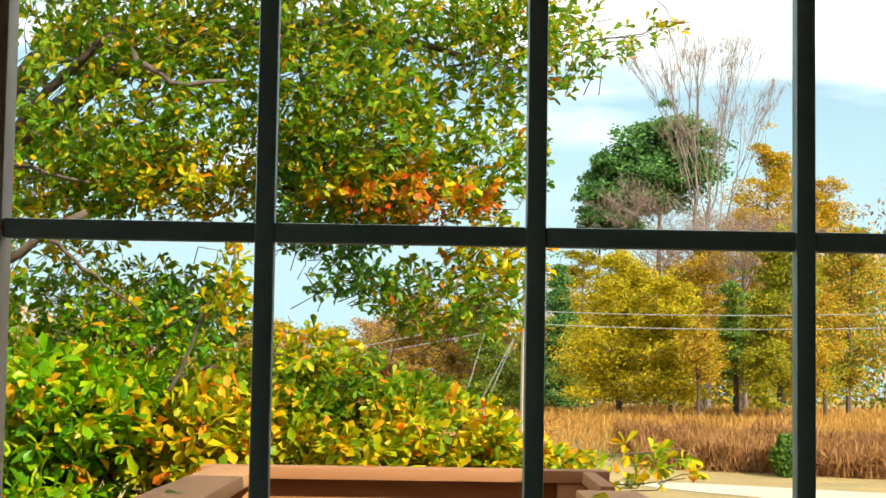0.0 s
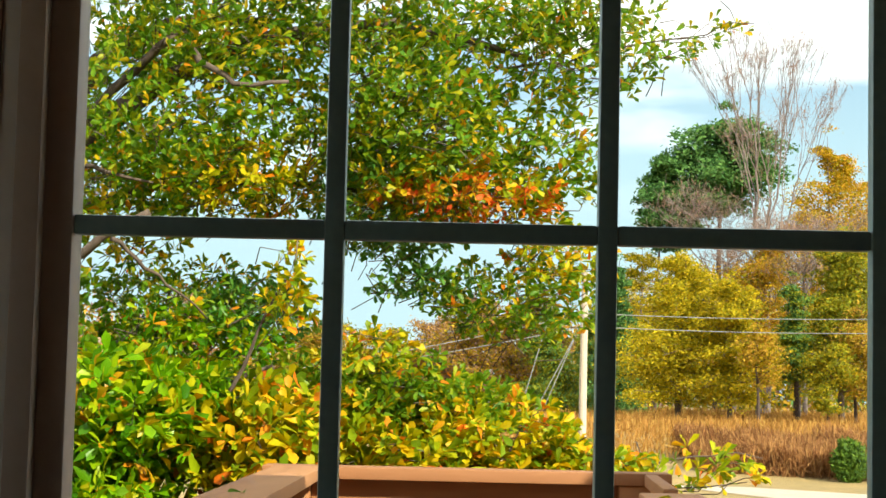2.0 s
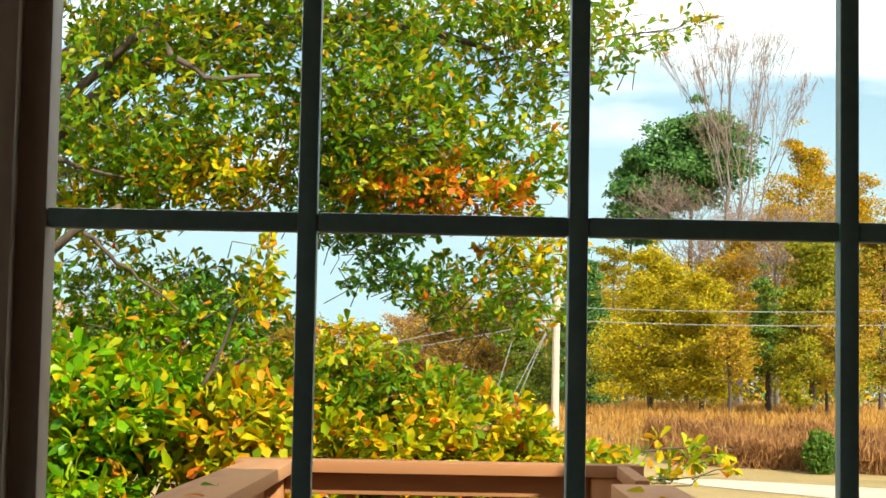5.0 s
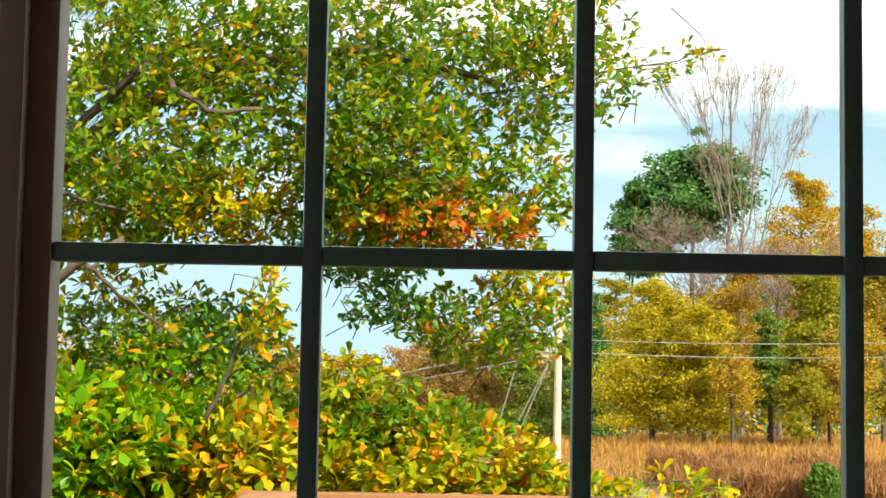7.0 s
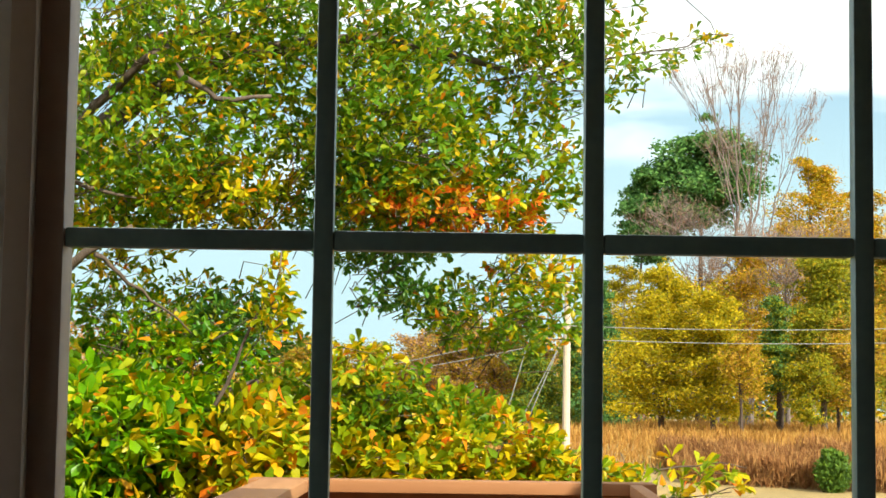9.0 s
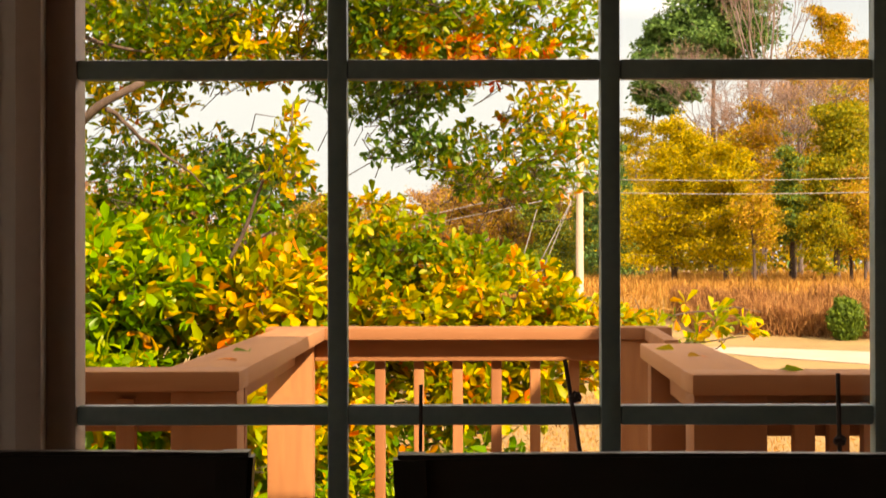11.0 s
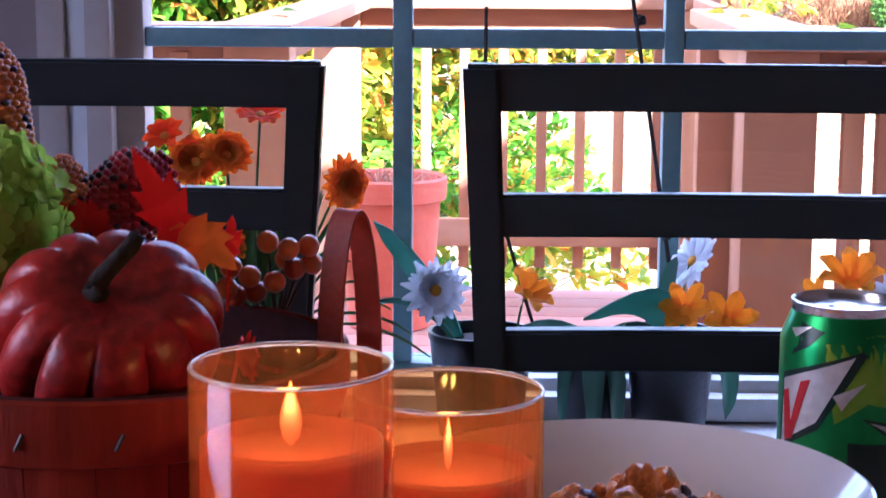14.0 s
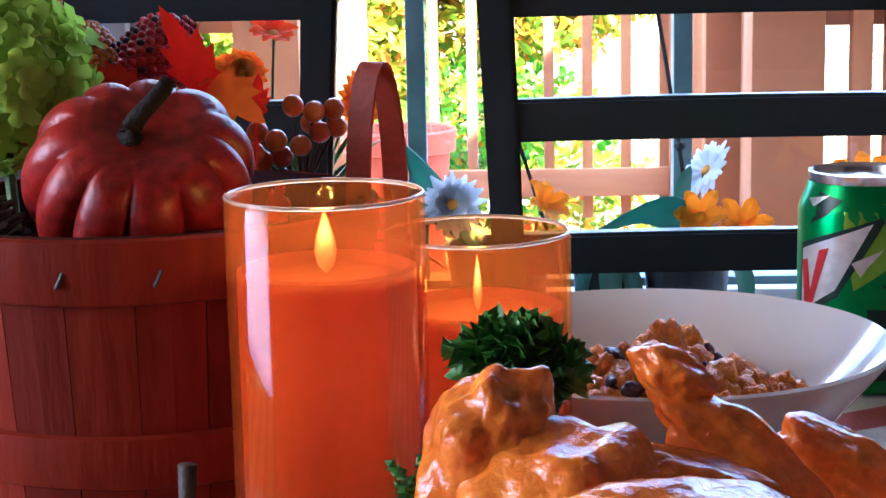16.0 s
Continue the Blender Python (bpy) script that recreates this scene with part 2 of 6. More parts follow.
def leaves_mesh(name, centres, dirs, lengths, widths, rng, droop=0.15):
    """Many folded leaf blades (six corners each) as one mesh, made with arrays."""
    n = len(centres)
    d = dirs / np.linalg.norm(dirs, axis=1, keepdims=True)
    r = rng.normal(size=(n, 3)) * 0.7 + np.array([0, 0, 1.0])
    s = np.cross(d, r)
    s /= np.linalg.norm(s, axis=1, keepdims=True) + 1e-9
    up = np.cross(s, d)
    L, W = lengths[:, None], widths[:, None]
    v = np.stack([centres,
                  centres + d * L * 0.42 + s * W * 0.30 + up * W * 0.10,
                  centres + d * L * 0.42 - s * W * 0.30 + up * W * 0.10,
                  centres + d * L * 0.80 + s * W * 0.48 + up * W * 0.14 - up * L * droop * 0.4,
                  centres + d * L * 0.80 - s * W * 0.48 + up * W * 0.14 - up * L * droop * 0.4,
                  centres + d * L - up * L * droop,
                  centres + d * L * 0.45], axis=1).reshape(-1, 3)
    base = (np.arange(n) * 7)[:, None]
    faces = np.concatenate([base + np.array([0, 1, 6]), base + np.array([0, 6, 2]), base + np.array([1, 3, 6]), base + np.array([2, 6, 4]),
                            base + np.array([3, 5, 6]), base + np.array([4, 6, 5])], axis=1).reshape(-1, 3)
    me = bpy.data.meshes.new(name)
    me.vertices.add(len(v))
    me.vertices.foreach_set("co", v.astype(np.float32).ravel())
    me.loops.add(faces.size)
    me.loops.foreach_set("vertex_index", faces.astype(np.int32).ravel())
    me.polygons.add(len(faces))
    me.polygons.foreach_set("loop_start", np.arange(0, faces.size, 3, dtype=np.int32))
    me.polygons.foreach_set("use_smooth", np.ones(len(faces), dtype=bool))
    me.update(calc_edges=True)
    return me


def cards_mesh(name, centres, size, rng, stretch=(1, 1, 1), slim=0.45):
    """Small bent scraps of foliage (two triangles each) as one mesh."""
    n = len(centres)
    a = rng.normal(size=(n, 3)) * np.array(stretch)
    a /= np.linalg.norm(a, axis=1, keepdims=True)
    b = np.cross(a, rng.normal(size=(n, 3)))
    b /= np.linalg.norm(b, axis=1, keepdims=True)
    sz = (size * rng.uniform(0.6, 1.4, n))[:, None]
    v = np.stack([centres - a * sz, centres + b * sz * slim, centres + a * sz, centres - b * sz * slim], axis=1).reshape(-1, 3)
    base = (np.arange(n) * 4)[:, None]
    faces = np.concatenate([base + np.array([0, 1, 2]), base + np.array([0, 2, 3])], axis=1).reshape(-1, 3)
    me = bpy.data.meshes.new(name)
    me.vertices.add(len(v))
    me.vertices.foreach_set("co", v.astype(np.float32).ravel())
    me.loops.add(faces.size)
    me.loops.foreach_set("vertex_index", faces.astype(np.int32).ravel())
    me.polygons.add(len(faces))
    me.polygons.foreach_set("loop_start", np.arange(0, faces.size, 3, dtype=np.int32))
    me.update(calc_edges=True)
    return me


def mesh_part(name, me, material, parent, label=""):
    me.materials.append(material)
    ob = new(name, me)
    ob.parent = parent
    if label:
        ob["label"] = label
    return ob


def bisect(rows, v):
    """The first place in the rising list rows at which v is not passed."""
    lo, hi = 0, len(rows)
    while lo < hi:
        mid = (lo + hi) // 2
        lo, hi = (mid + 1, hi) if rows[mid] < v else (lo, mid)
    return lo


# ---- the room ----
RX0, RX1, RY0, RH = -1.9, 2.1, -3.6, 2.5
WX0, WX1, WZ0, WZ1 = -0.405, 0.675, 0.668, 2.03   # the opening in the window wall
tagged(part("floor", box(RX0, RX1, RY0, 0.14, -0.12, 0.0), M_FLOOR), "dark brown wooden dining room floor", "floor", kind="structure")
tagged(part("ceiling", box(RX0, RX1, RY0, 0.14, RH, RH + 0.12), M_CEIL), "plain white dining room ceiling", "ceiling", kind="structure")
OX0, OX1 = WX0 - 0.06, WX1 + 0.06
bm = box(RX0, OX0, 0.0, 0.14, 0, RH)
box(OX1, RX1, 0.0, 0.14, 0, RH, bm=bm)
box(OX0, OX1, 0.0, 0.14, 0, WZ0, bm=bm)
box(OX0, OX1, 0.0, 0.14, WZ1, RH, bm=bm)
tagged(part("wall_north", bm, M_WALL), "dim taupe painted wall round the grilled window", "wall", kind="structure")
tagged(part("wall_south", box(RX0, RX1, RY0 - 0.14, RY0, 0, RH), M_WALL), "plain taupe wall behind the table", "wall", kind="structure")
bm = box(RX0 - 0.14, RX0, RY0, -2.1, 0, RH)
box(RX0 - 0.14, RX0, -0.9, 0.14, 0, RH, bm=bm)
box(RX0 - 0.14, RX0, -2.1, -0.9, 0, 0.9, bm=bm)
box(RX0 - 0.14, RX0, -2.1, -0.9, 2.1, RH, bm=bm)
tagged(part("wall_west", bm, M_WALL), "plain taupe wall with an opening added for the side lamp", "wall", kind="structure")
tagged(part("wall_east", box(RX1, RX1 + 0.14, RY0, 0.14, 0, RH), M_WALL), "plain taupe wall beside the table", "wall", kind="structure")

# added lamp in an unseen opening, warm and narrowed to brighten the table
side = new("side_fill_light", bpy.data.lights.new("side_fill_light", "AREA"))
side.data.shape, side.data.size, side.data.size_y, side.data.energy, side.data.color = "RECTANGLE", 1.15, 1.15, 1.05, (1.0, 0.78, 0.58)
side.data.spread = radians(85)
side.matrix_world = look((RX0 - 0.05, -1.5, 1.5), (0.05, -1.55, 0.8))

# window: frame, casing, grilles, panes
win = thing("window_1", "large grilled window looking onto a wooden deck", "window", (0, 0, 0), kind="structure")
GX, GZ = (-0.13, 0.13, 0.39), (1.01, 1.34, 1.67)
for x0, x1 in ((OX0, WX0 + 0.026), (WX1 - 0.026, OX1)):
    part("stile", box(x0, x1, -0.012, 0.034, WZ0, WZ1, 0.003), M_CASING, win, "pale painted upright of the sash", smooth=40)
bm = box(WX0 + 0.026, WX1 - 0.026, -0.012, 0.034, WZ0, WZ0 + 0.024, 0.004)
box(WX0 + 0.026, WX1 - 0.026, -0.012, 0.034, WZ1 - 0.026, WZ1, 0.004, bm)
part("window_frame", bm, M_GRILLE, win, "sash frame with a narrow inner bead", smooth=40)
gx = [WX0 + 0.026, *GX, WX1 - 0.026]
gz = [WZ0 + 0.024, *GZ, WZ1 - 0.026]
for x in GX:
    part("grille_bar", box(x - 0.0095, x + 0.0095, -0.011, 0.011, gz[0], gz[-1], 0.003), M_GRILLE, win, smooth=40)
for z in GZ:
    for x0, x1 in zip(gx, gx[1:]):
        part("grille_bar", box(x0 + (0.0095 if x0 in GX else 0), x1 - (0.0095 if x1 in GX else 0), -0.009, 0.009, z - 0.0095, z + 0.0095, 0.003), M_GRILLE, win, smooth=40)
M_GLASS = bpy.data.materials.new("window_glass")
M_GLASS.use_nodes = True
_n, _l = M_GLASS.node_tree.nodes, M_GLASS.node_tree.links
_t, _g, _m = _n.new("ShaderNodeBsdfTransparent"), _n.new("ShaderNodeBsdfGlossy"), _n.new("ShaderNodeMixShader")
_t.inputs["Color"].default_value = (0.96, 0.975, 0.97, 1)
_g.inputs["Roughness"].default_value = 0.02
_m.inputs[0].default_value = 0.03
_l.new(_t.outputs[0], _m.inputs[1]), _l.new(_g.outputs[0], _m.inputs[2]), _l.new(_m.outputs[0], _n["Material Output"].inputs["Surface"])
for x0, x1 in zip(gx, gx[1:]):
    for z0, z1 in zip(gz, gz[1:]):
        pane = part("pane", box(x0, x1, 0.018, 0.022, z0, z1), M_GLASS, win, "clear glass pane")
        pane.visible_shadow = False
# casing, stool and apron
cas = thing("trim", "pale painted window casing with a stepped profile", "trim", kind="structure")
for s, e in ((WX0, -1), (WX1, 1)):
    # middle step takes the white trim: the lit casing edge, put into its colour
    for a, b, d, m in ((0.002, 0.027, -0.034, M_CASING), (0.0275, 0.0465, -0.024, M_TRIM), (0.047, 0.074, -0.030, M_CASING)):
        part("casing", box(min(s + e * a, s + e * b), max(s + e * a, s + e * b), d, -0.0005, 0.647, WZ1 + 0.07, 0.003), m, cas, smooth=40)
part("casing", box(WX0 - 0.075, WX1 + 0.075, -0.036, -0.001, WZ1 + 0.071, WZ1 + 0.14, 0.004), M_CASING, cas, smooth=40)
sill = thing("window_sill", "deep stepped white window sill holding flower pots", "window sill", kind="structure")
part("stool", box(WX0 - 0.0, WX1 + 0.0, -0.036, -0.013, 0.664, 0.684, 0.003), M_TRIM, sill, smooth=40)
part("stool", box(WX0 - 0.0, WX1 + 0.0, -0.062, -0.037, 0.648, 0.672, 0.003), M_TRIM, sill, smooth=40)
part("ledge", box(WX0 - 0.9, WX1 + 0.9, -0.19, -0.002, 0.622, 0.646, 0.006), M_TRIM, sill, smooth=40)
part("apron", box(WX0 - 0.85, WX1 + 0.85, -0.17, -0.002, 0.0, 0.621, 0.004), M_TRIM, sill, smooth=40)

# the house from outside: outer skin and unseen roof, sized to shade the deck
house = thing("house_roof", "unseen low house roof with a wide eave, sized to shade the deck", "roof", kind="structure")
M_SHINGLE = mat("roof_shingle", (0.12, 0.10, 0.09), (0.06, 0.05, 0.05), 0.9, 4, bump=0.4)
part("eave", box(-7.0, 7.0, -5.0, 0.72, 2.80, 2.94), M_SHINGLE, house)
# unseen slab added to shade the right end of the back rail
part("shade_eave", box(2.25, 7.0, 0.721, 2.0, 2.80, 2.94), M_SHINGLE, house)
bm = box(-7.0, RX0 - 0.15, 0.0, 0.14, -0.9, 2.79)
box(RX1 + 0.15, 7.0, 0.0, 0.14, -0.9, 2.79, bm=bm)
box(RX0 - 0.14, RX1 + 0.14, 0.0, 0.13, -0.9, -0.13, bm=bm)
part("siding", bm, mat("siding", (0.62, 0.58, 0.5), None, 0.7, 5), house)


# ---- the deck ----
def lumber(name, parent, x0, x1, y0, y1, z0, z1, m, label=""):
    return part(name, box(x0, x1, y0, y1, z0, z1, 0.005), m, parent, label, smooth=50)


deck = thing("deck_floor", "worn red-brown wooden deck boards in shade", "deck", kind="structure")
y = 0.16
DY1 = 4.02
while y < DY1 - 0.1:
    lumber("plank", deck, -1.9 if y < 1.6 else -0.60, 1.9 if y < 2.75 else 0.72, y, y + 0.138, -0.038, 0.0, M_BOARD)
    y += 0.143
lumber("fascia", deck, -0.62, 0.74, DY1 - 0.02, DY1 + 0.02, -0.30, -0.041, M_DECKX)
for px, py in ((-0.5, 3.9), (0.6, 3.9), (-1.5, 1.4), (1.5, 2.6)):
    lumber("support_post", deck, px - 0.045, px + 0.045, py - 0.045, py + 0.045, -0.9, -0.042, M_DECK)

ZC = 0.957   # top of the rail caps


def railing(label, at=(0, 0, 0)):
    return thing("deck_railing", label, "railing", at, group="deck railings")


# back railing across the far side
back = railing("sunlit brown wooden deck railing with square balusters")
lumber("cap", back, -0.60, 0.66, 3.80, 3.95, ZC - 0.038, ZC, M_DECKX)
lumber("top_rail", back, -0.452, 0.498, 3.872, 3.908, 0.85, ZC - 0.039, M_DECKX)
lumber("bottom_rail", back, -0.452, 0.498, 3.872, 3.908, 0.165, 0.254, M_DECKX)
for i in range(-1, 6):
    xb = -0.126 + 0.1225 * (i - 0)
    if -0.44 < xb < 0.49:
        lumber("baluster", back, xb - 0.0165, xb + 0.0165, 3.909, 3.945, 0.09, 0.905, M_DECK)
lumber("post", back, -0.595, -0.453, 3.81, 3.90, 0.0, ZC - 0.039, M_DECK)
lumber("post", back, 0.499, 0.598, 3.81, 3.90, 0.0, ZC - 0.039, M_DECK)

# left railing runs away from the house, then along it
left = railing("shaded brown wooden deck railing with a broad flat cap")
lumber("cap", left, -0.565, -0.415, 1.725, 3.797, ZC - 0.038, ZC, M_DECKY)
lumber("cap", left, -1.75, -0.413, 1.575, 1.722, ZC - 0.038, ZC, M_DECKX)
lumber("post", left, -0.545, -0.420, 1.60, 1.71, 0.0, ZC - 0.039, M_DECK)
lumber("post", left, -1.70, -1.60, 1.60, 1.70, 0.0, ZC - 0.039, M_DECK)
lumber("top_rail", left, -1.59, -0.548, 1.64, 1.678, 0.84, ZC - 0.039, M_DECKX)
lumber("bottom_rail", left, -1.59, -0.548, 1.64, 1.678, 0.16, 0.25, M_DECKX)
lumber("top_rail", left, -0.545, -0.507, 1.715, 3.80, 0.84, ZC - 0.039, M_DECKY)
lumber("bottom_rail", left, -0.545, -0.507, 1.715, 3.80, 0.16, 0.25, M_DECKY)
for i in range(8):
    xb = -0.63 - 0.125 * i
    lumber("baluster", left, xb - 0.018, xb + 0.018, 1.602, 1.639, 0.09, 0.905, M_DECK)
for i in range(4):
    yb = 1.80 + 0.125 * i
    lumber("baluster", left, -0.506, -0.470, yb - 0.018, yb + 0.018, 0.09, 0.905, M_DECK)

# right railing: a short return and a run along the house
right = railing("shaded brown wooden railing with closed board panel")
lumber("cap", right, 0.408, 0.560, 1.626, 2.70, ZC - 0.038, ZC, M_DECKY)
lumber("cap", right, 0.406, 1.75, 1.462, 1.623, ZC - 0.038, ZC, M_DECKX)
lumber("post", right, 0.412, 0.545, 1.49, 1.60, 0.0, ZC - 0.039, M_DECK)
lumber("post", right, 0.425, 0.525, 2.58, 2.68, 0.0, ZC - 0.039, M_DECK)
lumber("post", right, 1.60, 1.70, 1.49, 1.60, 0.0, ZC - 0.039, M_DECK)
lumber("top_rail", right, 0.548, 1.59, 1.53, 1.568, 0.84, ZC - 0.039, M_DECKX)
lumber("bottom_rail", right, 0.548, 1.59, 1.53, 1.568, 0.16, 0.25, M_DECKX)
lumber("top_rail", right, 0.47, 0.508, 1.605, 2.577, 0.84, ZC - 0.039, M_DECKY)
lumber("bottom_rail", right, 0.47, 0.508, 1.605, 2.577, 0.16, 0.25, M_DECKY)
for i in range(7):
    lumber("panel_board", right, 0.509, 0.530, 1.605 + 0.139 * i, 1.742 + 0.139 * i, 0.09, 0.905, M_DECK)
for i in range(15):
    xb = 0.612 + 0.062 * i
    lumber("baluster", right, xb - 0.019, xb + 0.019, 1.492, 1.529, 0.09, 0.905, M_DECK)

for ob in right.children:
    if 1.60 < min(v.co.y for v in ob.data.vertices) and max(v.co.x for v in ob.data.vertices) < 0.58:
        for v in ob.data.vertices:
            v.co.x += 0.033 * (v.co.y - 1.60)
gate_rail = lumber("hand_rail", back, 0.575, 0.615, 2.95, 3.797, ZC - 0.040, ZC - 0.002, M_DECKY)
for v in gate_rail.data.vertices:
    v.co.x -= 0.05 * (3.80 - v.co.y)

# terracotta pot on the deck
pot = thing("plant_pot", "large terracotta plastic pot of soil and dead stems on the deck", "plant pot", (-0.337, 3.42, 0.002))
RP = 0.167
bm, rings = lathe([(0.115, 0), (0.12, 0.004), (RP * 0.90, 0.37), (RP * 0.91, 0.375), (RP, 0.38), (RP * 1.02, 0.44), (RP * 0.99, 0.447), (RP * 0.93, 0.44), (RP * 0.9, 0.40)], 48)
cap(bm, rings[0], True)
part("body", bm, M_TERRA, pot, smooth=35)
bm, rings = lathe([(RP * 0.905, 0.40), (RP * 0.5, 0.415), (0.01, 0.41)], 40, wave=lambda a, i: 1 if i == 0 else 1 + 0.1 * math.sin(5 * a))
cap(bm, rings[-1])
part("soil", bm, mat("potting_soil", (0.16, 0.08, 0.05), (0.06, 0.03, 0.02), 0.95, 30, bump=0.6), pot, smooth=60)
rng = random.Random(4)
M_STEM = mat("dead_stems", (0.42, 0.2, 0.1), (0.25, 0.11, 0.06), 0.9, 20)
for i in range(46):
    a, r = rng.uniform(0, 6.28), rng.uniform(0.02, 0.15)
    p = Vector((r * math.cos(a), r * math.sin(a), 0.405))
    q = p + Vector((rng.uniform(-0.06, 0.06), rng.uniform(-0.06, 0.06), rng.uniform(0.02, 0.075)))
    part("stem", tube(curve_points(p, (p + q) / 2 + Vector((0, 0, 0.03)), q, 3), [0.0022, 0.002, 0.0015, 0.0008], 4), M_STEM, pot)


# ---- ground and far view ----
GZ0 = -0.9


def ground_z(x, y):
    """The lawn is level; past the road a bank rises to the field and the wood."""
    s = min(1.0, max(0.0, (y - 42) / 18))
    return GZ0 + 1.0 * s * s * (3 - 2 * s) + 0.4 * min(1.0, max(0.0, (y - 60) / 40))


bm = bmesh.new()
bmesh.ops.create_grid(bm, x_segments=120, y_segments=160, size=1)
for v in bm.verts:
    u, w = v.co.x, v.co.y
    v.co.x = 900 * u * abs(u) + 40 * u
    v.co.y = 60 + 1100 * w * abs(w) + 80 * w
    v.co.z = ground_z(v.co.x, v.co.y) + (0.05 * noise.noise(Vector((v.co.x * 0.3, v.co.y * 0.3, 0))) if v.co.y > 46 else 0)
tagged(part("ground", bm, M_GRASS_G, smooth=60), "straw-coloured dry lawn rising to a field", "ground", kind="structure")


def strip(name, pts, half, z, m, label):
    bm = bmesh.new()
    rows = []
    for x, y, h in pts:
        rows.append((bm.verts.new((x, y - h, z)), bm.verts.new((x, y + h, z))))
    for a, b in zip(rows, rows[1:]):
        bm.faces.new((a[0], b[0], b[1], a[1]))
    bmesh.ops.subdivide_edges(bm, edges=bm.edges[:], cuts=2, use_grid_fill=True)
    return tagged(part(name, bm, m), label, "road", kind="structure")


strip("road", [(5.0, 42.4, 0.5), (6.6, 40.0, 2.2), (9.5, 36.0, 3.6), (14, 31.0, 4.5), (40, 12, 8.0)], 3, GZ0 + 0.012, M_ROAD, "pale sunlit gravel road past the field")


def sight(u, v, Y):
    """Place (x, z) at distance Y that lies on the bearing u and the slope v seen from the table."""
    c, k = math.cos(radians(1.2)), math.sin(radians(1.2))
    a, b = (u - 784) * c + (v - 441) * k, (v - 441) * c - (u - 784) * k
    up = radians(4.47) - math.atan(b / 3144)
    return -0.012 + (a - 12) * (Y + 1.7) / 3144, 1.184 + (Y + 1.7) * math.tan(up)


def far_tree(name, label, u, Y, top, mats, n, size, shape, trunk_m, seed, spread, r0=0.16, low=0.25, limbs=14, rise=0.5, fine=4):
    """A tapered trunk with limbs, and flat sprays of leaf scraps along the limbs. shape(s): crown radius over height."""
    rng, nrg = random.Random(seed), np.random.default_rng(seed)
    X, Z = sight(u, top, Y)
    base = ground_z(X, Y) - 0.06
    H = Z - base
    t = thing(name, label, "tree", (X, Y, base), group="trees beyond the field")
    lean = rng.uniform(-0.03, 0.03)
    tips = []
    trunk = tube([(lean * H * s * s + 0.12 * math.sin(5 * s + seed) * s, 0.1 * math.sin(4 * s), H * 0.97 * s) for s in (i / 7 for i in range(8))],
                 [r0 * (1 - 0.93 * i / 7) for i in range(8)], 7)
    for i in range(limbs):
        s = low + (0.97 - low) * (i + rng.random()) / limbs
        a = rng.uniform(0, 6.28)
        R = spread * shape(s) * rng.uniform(0.55, 1.2)
        p = Vector((lean * H * s * s, 0, H * 0.95 * s))
        q = p + Vector((R * math.cos(a), R * math.sin(a), rise * R * rng.uniform(0.4, 1.3)))
        m = (p + q) / 2 + Vector((0, 0, 0.10 * R))
        pts = curve_points(p, m, q, 4)
        rr = max(0.02, r0 * (1 - s) * 0.4)
        tube(pts, [rr, rr * 0.8, rr * 0.6, rr * 0.4, 0.012], 4, trunk)
        tips += [(pts[2], R), (pts[3], R), (pts[4], R)]
        for k in range(fine):
            b = pts[1 + k % 4]
            e = b + Vector((rng.uniform(-1, 1), rng.uniform(-1, 1), rng.uniform(-0.25, 0.7))) * R * 0.5
            tube([b, (b + e) / 2 + Vector((0, 0, 0.05)), e], [0.018, 0.012, 0.006], 3, trunk)
            tips += [(e, R * 0.8), ((b + e) / 2, R * 0.7)]
    part("trunk", trunk, trunk_m, t)
    tips.append((Vector((lean * H, 0, H)), spread * 0.3))
    P = np.array([(*p, R) for p, R in tips])
    w = nrg.random(len(P)) ** 1.6 + 0.05
    for m in mats:
        cs = P[nrg.choice(len(P), int(n * 2.3) // len(mats), p=w / w.sum())]
        off = nrg.normal(size=(len(cs), 3)) * (0.17 * cs[:, 3:4] + 0.10) * np.array([1, 1, 0.42])
        off[:, 2] -= 0.25 * np.hypot(off[:, 0], off[:, 1])
        mesh_part("crown", cards_mesh("crown", cs[:, :3] + off, size * 0.40, nrg, (1, 1, 0.6)), m, t)
    return t


